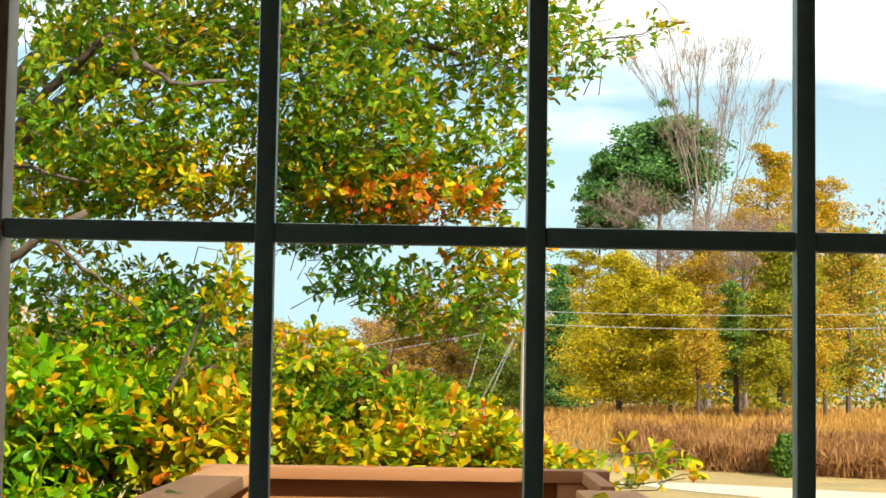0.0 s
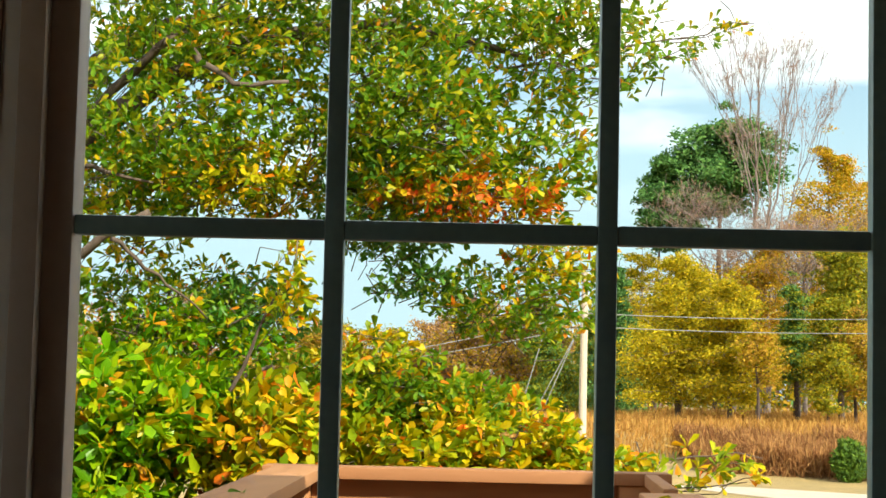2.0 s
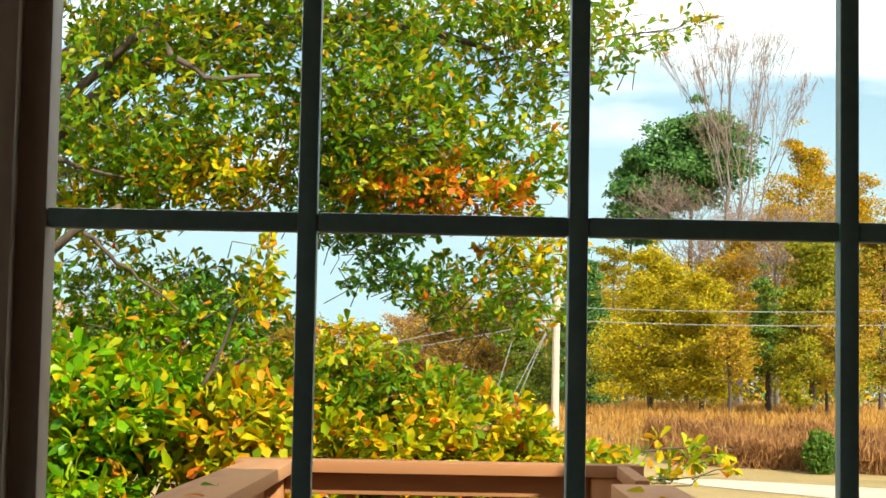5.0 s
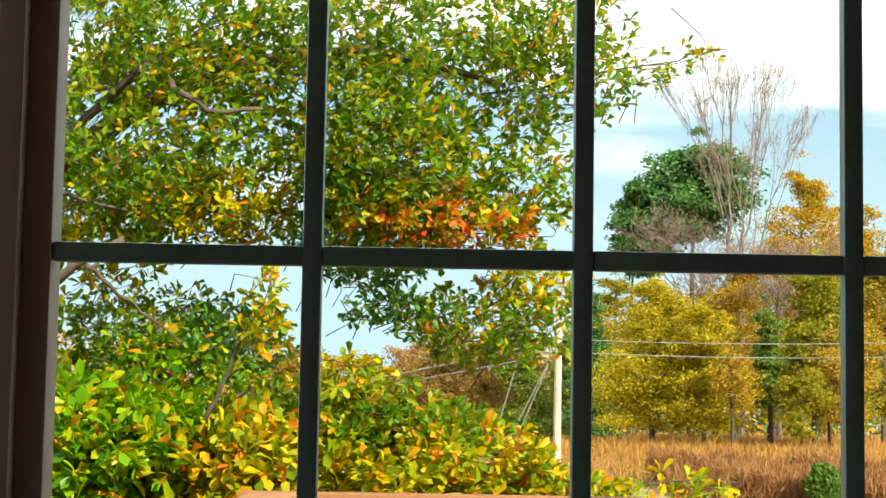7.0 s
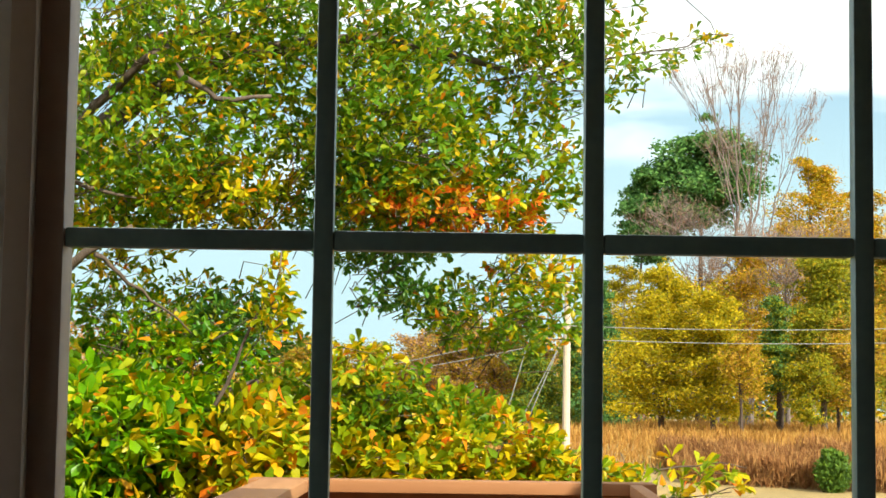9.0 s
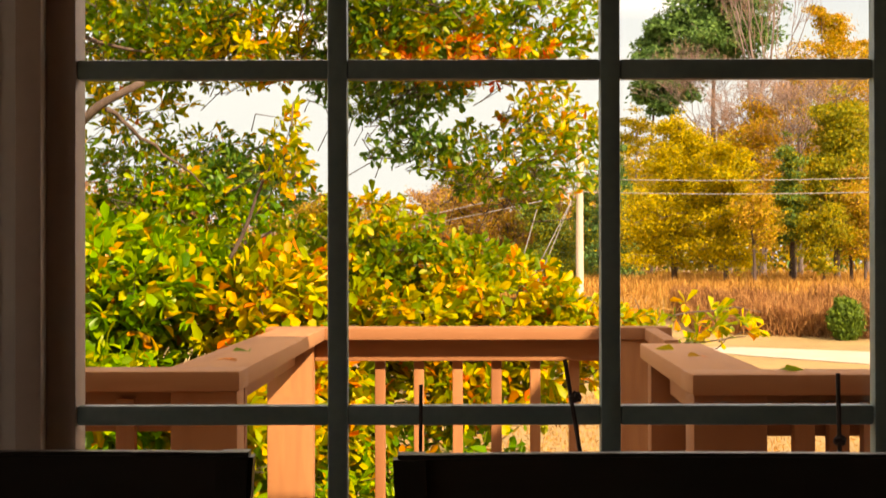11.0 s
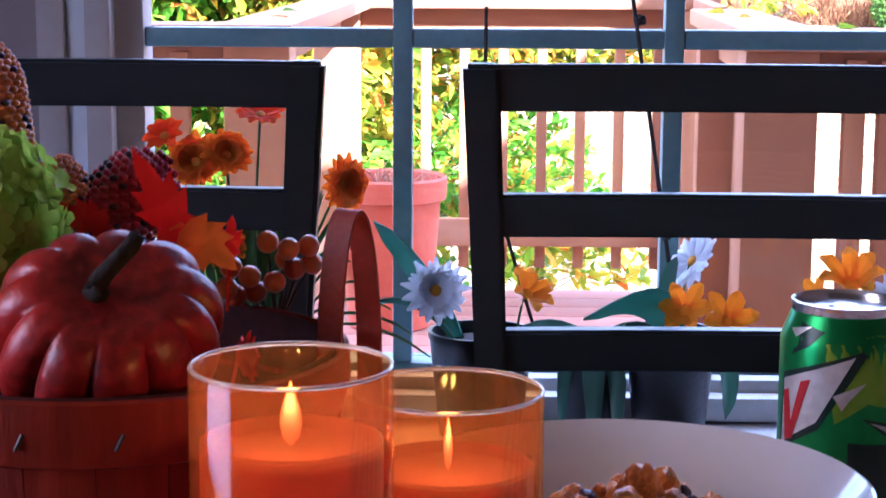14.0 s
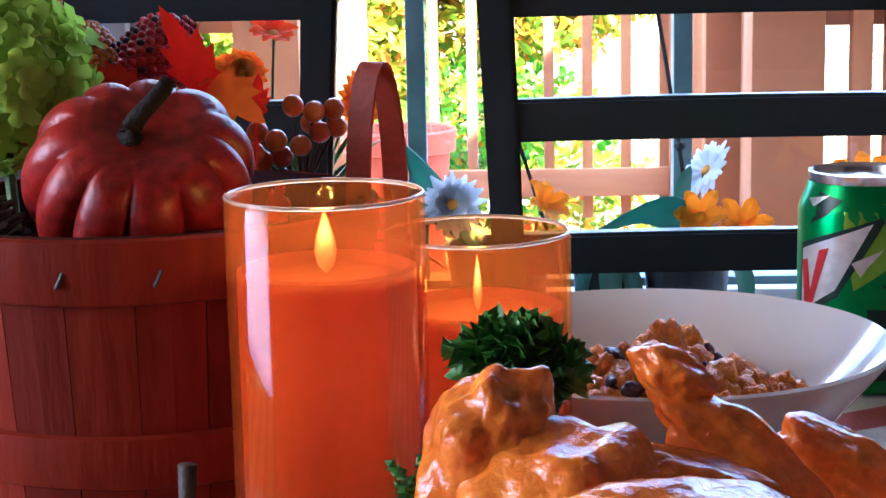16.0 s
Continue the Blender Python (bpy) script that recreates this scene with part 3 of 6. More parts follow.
def bare_tree(label, u, Y, top, fork, seed, r0, wide, m_twig, twigs, lift=0.0):
    """A leafless tree: a trunk to the fork, then stems that split again and again into fine rising twigs."""
    rng, nrg = random.Random(seed), np.random.default_rng(seed)
    X, Z = sight(u, top, Y)
    base = ground_z(X, Y) - 0.06
    H = Z - base
    t = thing("bare_tree", label, "tree", (X, Y, base), group="trees beyond the field")
    wood, ends = bmesh.new(), []

    def grow(p, d, ln, r, depth):
        side = Vector((rng.uniform(-1, 1), rng.uniform(-1, 1), rng.uniform(-0.2, 0.3)))
        m = p + d * ln * 0.5 + side * ln * 0.12
        q = p + d * ln + side * ln * 0.06
        tube([p, m, q], [r, r * 0.82, r * 0.66], 5 if r > 0.03 else 3, wood)
        if depth == 0 or q.z > H * 0.95:
            ends.append(q)
            return
        for k in range(2 if rng.random() < 0.6 else 3):
            a = Vector((rng.uniform(-1, 1), rng.uniform(-1, 1), 0)) * wide
            e = (d + a + Vector((0, 0, lift))).normalized()
            grow(q, e, ln * rng.uniform(0.62, 0.86), max(0.009, r * (0.74 if k == 0 else 0.52)), depth - 1)
        if depth < 4:
            ends.append(m)

    f = H * fork
    tube([(0, 0, 0), (0.06, 0, f * 0.5), (0.0, 0.03, f)], [r0, r0 * 0.85, r0 * 0.75], 8, wood)
    for k in range(4):
        a = k * 1.57 + seed
        grow(Vector((0, 0.03, f * (0.98 - 0.06 * k))), Vector((math.cos(a) * wide * 0.55, math.sin(a) * wide * 0.55, 1)).normalized(), (H - f) * (0.29 if k < 2 else 0.23), r0 * (0.55 - 0.07 * k), 6)
    part("trunk", wood, M_PALEBARK, t)
    E = np.array(ends)
    cs = E[nrg.choice(len(E), twigs)] + nrg.normal(size=(twigs, 3)) * 0.16
    mesh_part("twigs", cards_mesh("twigs", cs, 0.20, nrg, (0.5, 0.5, 1), 0.045), m_twig, t)
    return t


round_crown = lambda s: max(0.15, math.sin(math.pi * min(1, max(0, (s - 0.1) / 0.95))) ** 0.7)
cone_crown = lambda s: max(0.08, 1.05 - s)
vase_crown = lambda s: 0.35 + 0.65 * math.sin(math.pi * min(1, s * 0.95))
seeds = iter(range(20, 60))


def grove(nm, lb, u, Y, top, ms, n, size, shp, bk, sp, r0, low, limbs, rise):
    """One far tree: name, label, bearing, distance, top, foliage, count, size, shape, bark, spread, trunk, lowest limb, limbs, their rise."""
    far_tree(nm, lb, u, Y, top, ms, n, size, shp, bk, next(seeds), sp, r0, low, limbs, rise)


bare_tree("tall pale leafless tree at the field edge", 1354, 76, 22, 0.30, 3, 0.17, 0.23, L_TWIG, 2600, 0.05)
bare_tree("slender leafless tree with pinkish twigs", 1290, 78, 300, 0.35, 8, 0.10, 0.75, L_TWIG, 1700)
bare_tree("leafless tree with forked pale limbs", 1402, 72, 330, 0.40, 5, 0.13, 0.70, L_TWIG, 1500)
bare_tree("thin leafless tree leaning over the cedars", 1335, 74, 340, 0.45, 11, 0.10, 0.80, L_TWIG, 1700)
pine_top = lambda s: 1.0 if s > 0.66 else 0.05
grove("pine_tree", "tall dark green pine behind bare branches", 1262, 84, 172, [L_PINE], 12000, 0.30, lambda s: (0.95 if s < 0.93 else 0.6) if s > 0.70 else 0.05, M_BARK, 2.1, 0.22, 0.68, 46, 0.15)
grove("pine_tree", "dark green pine with a rounded top", 1195, 84, 225, [L_PINE], 6000, 0.30, pine_top, M_BARK, 1.15, 0.18, 0.66, 24, 0.15)
grove("pine_tree", "deep green pine crown with a low bough", 1150, 83, 280, [L_PINE], 3600, 0.28, pine_top, M_BARK, 0.75, 0.14, 0.70, 16, 0.1)
grove("yellow_tree", "broad golden-leaved tree over dry grass", 1190, 66, 425, [L_GOLD, L_OCHRE, L_GOLD], 19000, 0.15, lambda s: 1.15 - 0.85 * s if s > 0.2 else 0.9, M_BARK, 2.5, 0.13, 0.16, 62, 0.0)
grove("yellow_tree", "golden-leaved young tree at the field edge", 1280, 64, 470, [L_GOLD, L_OCHRE], 11000, 0.15, lambda s: 1.1 - 0.7 * s, M_BARK, 1.6, 0.11, 0.16, 44, 0.05)
grove("yellow_tree", "thin golden tree lit by low sun", 1462, 80, 215, [L_RUSTGOLD, L_OCHRE], 8000, 0.18, round_crown, M_PALEBARK, 1.7, 0.14, 0.35, 36, 0.5)
grove("yellow_tree", "ochre tree with a ragged crown", 1535, 82, 285, [L_RUSTGOLD, L_OCHRE], 9000, 0.18, round_crown, M_PALEBARK, 2.0, 0.15, 0.25, 36, 0.5)
grove("yellow_tree", "golden-olive tree with a thin tall crown", 1330, 73, 400, [L_RUSTGOLD, L_OCHRE, L_RUST], 8000, 0.16, round_crown, M_PALEBARK, 1.8, 0.12, 0.25, 36, 0.4)
grove("yellow_tree", "pale gold tree among the bare limbs", 1415, 79, 345, [L_RUSTGOLD, L_OCHRE], 8000, 0.17, round_crown, M_PALEBARK, 1.9, 0.13, 0.25, 36, 0.5)
grove("yellow_tree", "slight golden tree beside the tall pine", 1120, 80, 420, [L_OCHRE, L_GOLD], 7000, 0.16, round_crown, M_PALEBARK, 1.5, 0.12, 0.2, 30, 0.3)
grove("cedar_tree", "olive-green cedar at the wood's edge", 1478, 68, 395, [L_CEDAR, L_OCHRE, L_CEDAR], 19000, 0.16, lambda s: 1.15 - 0.8 * s, M_BARK, 2.3, 0.15, 0.20, 64, 0.0)
grove("cedar_tree", "shaded cedar with a straight dark trunk", 1397, 66, 470, [L_PINE, L_CEDAR], 6000, 0.15, lambda s: 1.0 - 0.6 * s, M_DARKBARK, 0.7, 0.14, 0.34, 30, 0.1)
grove("cedar_tree", "olive-green cedar beside the pole", 962, 70, 520, [L_CEDAR, L_PINE, L_CEDAR], 12000, 0.15, cone_crown, M_BARK, 1.5, 0.13, 0.05, 54, 0.0)
grove("pine_tree", "deep green young pine in shade", 1080, 74, 440, [L_PINE], 9000, 0.16, cone_crown, M_DARKBARK, 1.5, 0.14, 0.05, 46, 0.1)
grove("pine_tree", "dark young pine behind the pole", 1034, 78, 520, [L_PINE, L_CEDAR], 7000, 0.16, cone_crown, M_BARK, 1.3, 0.14, 0.05, 38, 0.1)
grove("rust_tree", "rust-brown thinning tree on the rise", 830, 90, 505, [L_RUST, L_OCHRE, L_TWIG], 8000, 0.18, round_crown, M_BARK, 1.7, 0.13, 0.1, 40, 0.4)
grove("rust_tree", "brown thinning tree on the rise", 890, 92, 540, [L_RUST, L_TWIG, L_OCHRE], 8000, 0.18, round_crown, M_BARK, 1.8, 0.13, 0.1, 40, 0.4)
grove("rust_tree", "reddish-brown thin tree at the wood's edge", 765, 96, 548, [L_RUST, L_TWIG], 6000, 0.19, round_crown, M_BARK, 1.9, 0.13, 0.1, 34, 0.4)
grove("rust_tree", "brown and olive tree behind the utility pole", 935, 94, 500, [L_OCHRE, L_CEDAR, L_TWIG], 7000, 0.18, round_crown, M_BARK, 1.6, 0.13, 0.1, 34, 0.5)
grove("rust_tree", "low brown thinning tree in the distance", 680, 96, 572, [L_RUST, L_CEDAR], 6000, 0.20, round_crown, M_BARK, 2.2, 0.13, 0.1, 34, 0.4)
grove("rust_tree", "far olive and brown tree beyond the hedge", 560, 98, 560, [L_CEDAR, L_RUST], 6000, 0.20, round_crown, M_BARK, 2.4, 0.13, 0.1, 34, 0.4)
grove("rust_tree", "faded brown tree seen under the branches", 330, 98, 505, [L_RUST, L_TWIG], 6000, 0.20, round_crown, M_BARK, 2.2, 0.13, 0.1, 34, 0.4)
grove("rust_tree", "tall rust tree at the far edge", 1600, 72, 380, [L_RUST, L_CEDAR], 8000, 0.18, round_crown, M_BARK, 1.8, 0.14, 0.2, 34, 0.4)
grove("rust_tree", "thin rust-leaved sapling among trunks", 1525, 63, 560, [L_RUST, L_OCHRE], 5000, 0.14, round_crown, M_DARKBARK, 1.0, 0.07, 0.30, 28, 0.5)
grove("rust_tree", "rusty sapling in front of the cedars", 1450, 62, 590, [L_OCHRE, L_CEDAR], 4500, 0.13, round_crown, M_DARKBARK, 0.8, 0.06, 0.25, 28, 0.5)
grove("rust_tree", "dark-stemmed sapling with a few tan leaves", 1328, 62, 560, [L_OCHRE, L_RUST], 2600, 0.13, round_crown, M_DARKBARK, 0.8, 0.08, 0.45, 22, 0.5)
grove("rust_tree", "straight dark stem with thin brown leaves", 1500, 64, 520, [L_RUST, L_CEDAR], 2600, 0.14, round_crown, M_DARKBARK, 0.8, 0.08, 0.45, 22, 0.5)
grove("rust_tree", "slim dark stem at the wood's edge", 1556, 65, 500, [L_RUST, L_OCHRE], 2800, 0.14, round_crown, M_DARKBARK, 0.9, 0.09, 0.45, 22, 0.5)

# the wood behind, as one mass of trunks and foliage
nrg = np.random.default_rng(77)
wood = thing("far_wood", "mixed autumn wood in rust, olive and gold", "wood", (0, 0, 0), kind="stuff")
for m, n, x0, x1, hz in ((L_RUST, 42000, -60, 60, 5.2), (L_CEDAR, 24000, -60, 60, 4.6), (L_TWIG, 22000, -60, 60, 6.2), (L_OCHRE, 22000, 9, 60, 5.0), (L_PINE, 9000, 9, 60, 4.2)):
    Yw = nrg.uniform(98, 125, n)
    X = nrg.uniform(x0, x1, n)
    hh = hz * (0.80 + 0.35 * np.sin(X * 0.35) * np.sin(X * 0.13 + 1)) * (0.85 + 1.15 / (1 + np.exp(-(X - 9.5) * 1.2)))
    Z = GZ0 + 1.35 + hh * nrg.uniform(0, 1, n) ** 0.8 + nrg.normal(size=n) * 0.4
    mesh_part("foliage", cards_mesh("foliage", np.stack([X, Yw, Z], 1), 0.20, nrg), m, wood)

# dry grass and brush
grass = thing("dry_grass", "tall sunlit straw-coloured dry grass", "grass", (0, 0, 0), kind="stuff")
n = 70000
X, Yg = nrg.uniform(-8, 30, n), nrg.uniform(49, 84, n)
keep = X < (Yg + 1.7) * 0.29
X, Yg = X[keep], Yg[keep]
rise = np.array([ground_z(0, y) for y in Yg])
mesh_part("blades", cards_mesh("blades", np.stack([X, Yg, rise + nrg.uniform(0.02, 0.42, len(X))], 1), 0.22, nrg, (0.25, 0.25, 1), 0.07), L_STRAW, grass)
brush = thing("roadside_brush", "reddish-brown dry brush on the bank along the road", "brush", (0, 0, 0), kind="stuff")
n = 60000
s = nrg.uniform(0, 1, n)
X = 6.6 + s * 12
Yg = 48.5 - s * 4.5 + nrg.uniform(-2.2, 4.0, n)
tuft = 0.55 + 0.45 * np.sin(X * 2.1 + Yg) * np.sin(X * 0.9 + 1)
rise = np.array([ground_z(0, y) for y in Yg])
mesh_part("stems", cards_mesh("stems", np.stack([X, Yg, rise + nrg.uniform(0.0, 1.0, n) * (0.40 + 0.55 * tuft)], 1), 0.20, nrg, (0.3, 0.3, 1), 0.07), L_BRUSH, brush)
lawn = thing("lawn_grass", "short yellowed lawn tufts beside the deck", "grass", (0, 0, 0), kind="stuff")
n = 60000
mesh_part("tufts", cards_mesh("tufts", np.stack([nrg.uniform(-4, 9, n), nrg.uniform(2.5, 26, n), GZ0 + nrg.uniform(0.0, 0.05, n)], 1), 0.035, nrg, (0.5, 0.5, 1), 0.15), L_STRAW, lawn)
bush = thing("round_bush", "small round green bush at the roadside", "bush", (sight(1484, 800, 44.6)[0], 44.6, ground_z(0, 44.6)), kind="")
cs = nrg.normal(size=(3500, 3))
cs *= (nrg.uniform(0.35, 1.15, 3500) ** 0.6 * (1 + 0.25 * np.sin(cs[:, 0] * 3) * np.cos(cs[:, 2] * 2)) / np.linalg.norm(cs, axis=1))[:, None] * np.array([0.42, 0.42, 0.54])
cs[:, 2] += 0.52
mesh_part("crown", cards_mesh("crown", cs, 0.06, nrg, (0.6, 0.6, 1)), L_BUSH, bush)
part("trunk", tube([(0, 0, -0.05), (0.02, 0, 0.3), (0, 0.02, 0.6)], [0.04, 0.03, 0.01], 5), M_BARK, bush)

# power pole, guy wires and lines
YP = 52
PX, PTOP = sight(1021, 470, YP)
PZ = ground_z(PX, YP) - 0.05
pole = thing("utility_pole", "weathered wooden utility pole with guy wires", "utility pole", (PX, YP, PZ))
part("shaft", tube([(0, 0, 0), (0, 0, 2.5), (0.02, 0, PTOP - PZ)], [0.125, 0.115, 0.10], 10), M_POLE, pole)
for (u0, v0), (u1, v1) in (((966, 520), (905, 715)), ((1019, 548), (940, 725)), ((1015, 560), (932, 715))):
    a, b = sight(u0, v0, YP), sight(u1, v1, YP)
    part("guy_wire", tube([(a[0] - PX, -0.12, a[1] - PZ), (b[0] - PX, -0.25, b[1] - PZ)], 0.014, 4), M_WIRE, pole)
line = thing("power_line", "thin pale power lines across the trees", "power line", (0, 0, 0), group="power lines")
for v0, v1, v2 in ((543, 553, 628), (566, 578, 640)):
    a, b, c = sight(1021, v0, YP), sight(1530, v1, YP), sight(600, v2, YP)
    for e in (b, c):
        part("wire", tube([(a[0] + (e[0] - a[0]) * q, YP - 0.1, a[1] + (e[1] - a[1]) * q - 0.25 * q * (1 - q)) for q in (i / 10 for i in range(19))], 0.013, 4), M_WIRE, line)


# ---- the broad-leaved tree just past the deck ----
tree = thing("oak_tree", "spreading broad-leaved tree turning yellow and red", "tree", (-2.6, 7.0, GZ0 - 0.02))
org = Vector((-2.6, 7.0, GZ0 - 0.02))
lrng = np.random.default_rng(5)
prng = random.Random(5)


def limb(name, a, b, c, r0, r1, n=9):
    pts = [p + Vector((prng.uniform(-1, 1), prng.uniform(-1, 1), prng.uniform(-1, 1))) * 0.018 for p in curve_points(a, b, c, n)]
    part(name, tube([p - org for p in pts], [r0 + (r1 - r0) * i / n for i in range(n + 1)], 8), M_BARK, tree, smooth=60)
    return pts


limb("trunk", (-2.6, 7.0, GZ0 - 0.02), (-2.65, 7.0, 0.6), (-2.3, 6.9, 1.9), 0.20, 0.13)
limb("limb", (-2.45, 6.9, 1.0), (-1.9, 7.0, 1.30), (-1.2, 7.0, 1.60), 0.04, 0.010)
limb("limb", (-2.35, 6.9, 1.8), (-1.75, 6.4, 2.45), (-1.25, 6.1, 2.78), 0.032, 0.018)
limb("limb", (-1.25, 6.1, 2.78), (-1.12, 5.75, 2.45), (-0.76, 5.8, 2.50), 0.020, 0.008)
limb("limb", (-2.30, 6.6, 1.50), (-1.75, 5.9, 1.69), (-1.35, 5.9, 1.93), 0.034, 0.016)
limb("limb", (-1.50, 5.92, 1.83), (-1.40, 6.1, 1.72), (-1.15, 6.3, 1.50), 0.012, 0.004)
limb("limb", (-1.85, 6.3, 2.20), (-1.65, 6.1, 2.16), (-1.35, 6.1, 2.10), 0.016, 0.005)
limb("limb", (-0.95, 5.7, 1.15), (-0.80, 5.6, 1.45), (-0.66, 5.6, 1.82), 0.010, 0.003)
limb("limb", (0.55, 5.9, 0.80), (0.80, 5.8, 0.98), (1.28, 5.8, 0.95), 0.007, 0.002)
limb("limb", (-2.3, 6.9, 1.9), (-1.8, 6.9, 3.2), (-0.9, 6.8, 2.95), 0.075, 0.02)
limb("limb", (-2.3, 6.9, 1.9), (-1.2, 6.7, 3.3), (0.3, 6.4, 2.75), 0.08, 0.012)
limb("limb", (-2.3, 6.9, 1.85), (-1.4, 6.8, 2.35), (-0.2, 6.6, 2.10), 0.035, 0.008)
limb("limb", (-2.55, 7.0, 0.6), (-1.8, 6.2, 0.9), (-0.8, 5.9, 1.3), 0.06, 0.012)
limb("limb", (-2.55, 7.0, 0.4), (-1.4, 6.0, 0.6), (0.1, 5.8, 0.75), 0.055, 0.010)
limb("limb", (-2.55, 7.0, 0.2), (-1.4, 6.0, 0.0), (0.2, 5.9, 0.1), 0.055, 0.010)
limb("limb", (-0.6, 6.0, 0.65), (0.3, 5.9, 0.72), (1.25, 5.9, 0.86), 0.008, 0.002)
limb("limb", (0.2, 6.4, 2.7), (0.8, 6.3, 2.75), (1.3, 6.2, 2.9), 0.006, 0.002)

twigs = bmesh.new()


def clump(centre, radii, n, ln, m):
    """Whorls of leaves filling an uneven egg: centre, radii, whorls, leaf length, colours."""
    (cx, cy, cz), (rx, ry, rz) = centre, radii
    C, D, LN, WD = [], [], [], []
    ln, n = ln * (0.70 if cz > 1.2 else 0.90), int(n * (1.5 if cz > 1.75 else 1.4))
    for i in range(n):
        v = lrng.normal(size=3)
        v *= lrng.uniform(0.15, 1.08) ** 0.5 / np.linalg.norm(v)
        p = np.array((cx, cy, cz)) + v * np.array((rx, ry, rz))
        axis = v * np.array([0.8, 0.8, 0.3]) + np.array([0.35, -0.55, 0.25]) + lrng.normal(size=3) * 0.35
        axis /= np.linalg.norm(axis)
        k = lrng.integers(5, 10)
        for j in range(k):
            d = axis * 0.8 + lrng.normal(size=3) * 0.62
            C.append(p + axis * ln * lrng.uniform(-0.8, 0.25))
            D.append(d)
            s = lrng.uniform(0.65, 1.2)
            LN.append(ln * s)
            WD.append(ln * s * lrng.uniform(0.38, 0.52))
        if i % 4 == 0:
            q = p - axis * lrng.uniform(0.10, 0.28) - np.array([0.06, 0, 0.02])
            mid = (p + q) / 2 + lrng.normal(size=3) * 0.03
            tube([Vector(q) - org, Vector(mid) - org, Vector(p) - org], [0.003, 0.0025, 0.0012], 3, twigs)
    me = leaves_mesh("foliage", np.array(C) - np.array(org), np.array(D), np.array(LN), np.array(WD), lrng)
    mesh_part("foliage", me, m, tree)


clump((-1.2, 6.4, 2.95), (0.65, 0.8, 0.34), 380, 0.085, L_OLIVE)
clump((-0.25, 6.5, 3.0), (0.70, 0.8, 0.28), 330, 0.08, L_OLIVE)
clump((0.5, 6.4, 2.98), (0.4, 0.5, 0.18), 110, 0.08, L_OLIVE)
clump((-1.3, 6.4, 2.45), (0.55, 0.8, 0.50), 400, 0.085, L_OLIVE)
clump((-1.5, 6.8, 2.26), (0.5, 0.7, 0.22), 200, 0.085, L_GREEN)
clump((-1.0, 6.5, 2.14), (0.40, 0.6, 0.16), 130, 0.08, L_YELLOW)
clump((-0.35, 6.5, 2.55), (0.60, 0.8, 0.38), 460, 0.08, L_OLIVE)
clump((-0.30, 6.7, 2.1), (0.42, 0.7, 0.28), 330, 0.075, L_DARK)
clump((-0.15, 6.3, 2.35), (0.5, 0.7, 0.30), 240, 0.08, L_OLIVE)
clump((0.06, 6.2, 2.05), (0.44, 0.5, 0.10), 80, 0.075, L_RED)
clump((-0.05, 6.3, 2.10), (0.50, 0.5, 0.16), 110, 0.075, L_YELLOW)
clump((0.42, 6.3, 2.25), (0.26, 0.4, 0.28), 90, 0.08, L_OLIVE)
clump((0.50, 6.3, 2.72), (0.36, 0.5, 0.22), 120, 0.08, L_OLIVE)
clump((0.95, 6.2, 2.80), (0.24, 0.3, 0.14), 20, 0.066, L_OLIVE)
clump((1.22, 6.2, 2.88), (0.14, 0.2, 0.06), 5, 0.06, L_YELLOW)
clump((0.25, 6.5, 1.62), (0.45, 0.5, 0.20), 150, 0.075, L_OLIVE)
clump((0.45, 6.4, 1.82), (0.25, 0.4, 0.16), 60, 0.08, L_YELLOW)
clump((-0.15, 6.6, 1.70), (0.35, 0.4, 0.10), 55, 0.075, L_DARK)
clump((-1.35, 7.0, 1.62), (0.45, 0.7, 0.24), 240, 0.07, L_OLIVE)
clump((-1.0, 6.9, 1.56), (0.32, 0.5, 0.20), 190, 0.065, L_DARK)
clump((-1.30, 6.7, 1.38), (0.52, 0.6, 0.22), 260, 0.085, L_GREEN)
clump((-0.62, 6.6, 1.22), (0.30, 0.5, 0.14), 120, 0.08, L_OLIVE)
clump((-1.55, 6.7, 1.95), (0.30, 0.6, 0.14), 45, 0.085, L_YELLOW)
clump((-0.70, 5.65, 1.60), (0.10, 0.2, 0.24), 26, 0.09, L_YELLOW)
clump((-0.4, 5.9, 1.36), (0.22, 0.3, 0.10), 26, 0.09, L_YELLOW)
clump((-1.35, 5.9, 1.05), (0.45, 0.6, 0.28), 330, 0.105, L_GREEN)
clump((-1.5, 5.7, 0.6), (0.45, 0.6, 0.36), 360, 0.105, L_GREEN)
clump((-0.75, 5.8, 0.95), (0.40, 0.5, 0.28), 260, 0.10, L_YELLOW)
clump((-0.75, 5.7, 0.55), (0.5, 0.6, 0.30), 300, 0.10, L_YELLOW)
clump((-0.40, 6.2, 1.15), (0.26, 0.5, 0.16), 100, 0.075, L_OLIVE)
clump((-0.15, 5.9, 0.90), (0.35, 0.5, 0.20), 190, 0.09, L_YELLOW)
clump((0.10, 5.9, 0.62), (0.40, 0.5, 0.16), 170, 0.09, L_YELLOW)
clump((0.55, 5.9, 0.72), (0.35, 0.4, 0.09), 60, 0.085, L_YELLOW)
clump((0.30, 5.95, 0.86), (0.42, 0.4, 0.13), 95, 0.085, L_YELLOW)
clump((0.02, 6.2, 1.12), (0.34, 0.4, 0.15), 70, 0.08, L_OLIVE)
clump((0.98, 5.85, 0.90), (0.34, 0.3, 0.10), 24, 0.075, L_YELLOW)
clump((0.66, 5.9, 0.86), (0.20, 0.3, 0.10), 40, 0.075, L_YELLOW)
clump((0.18, 5.9, 1.02), (0.36, 0.4, 0.17), 130, 0.075, L_YELLOW)
clump((0.46, 5.9, 0.90), (0.26, 0.3, 0.12), 80, 0.075, L_YELLOW)
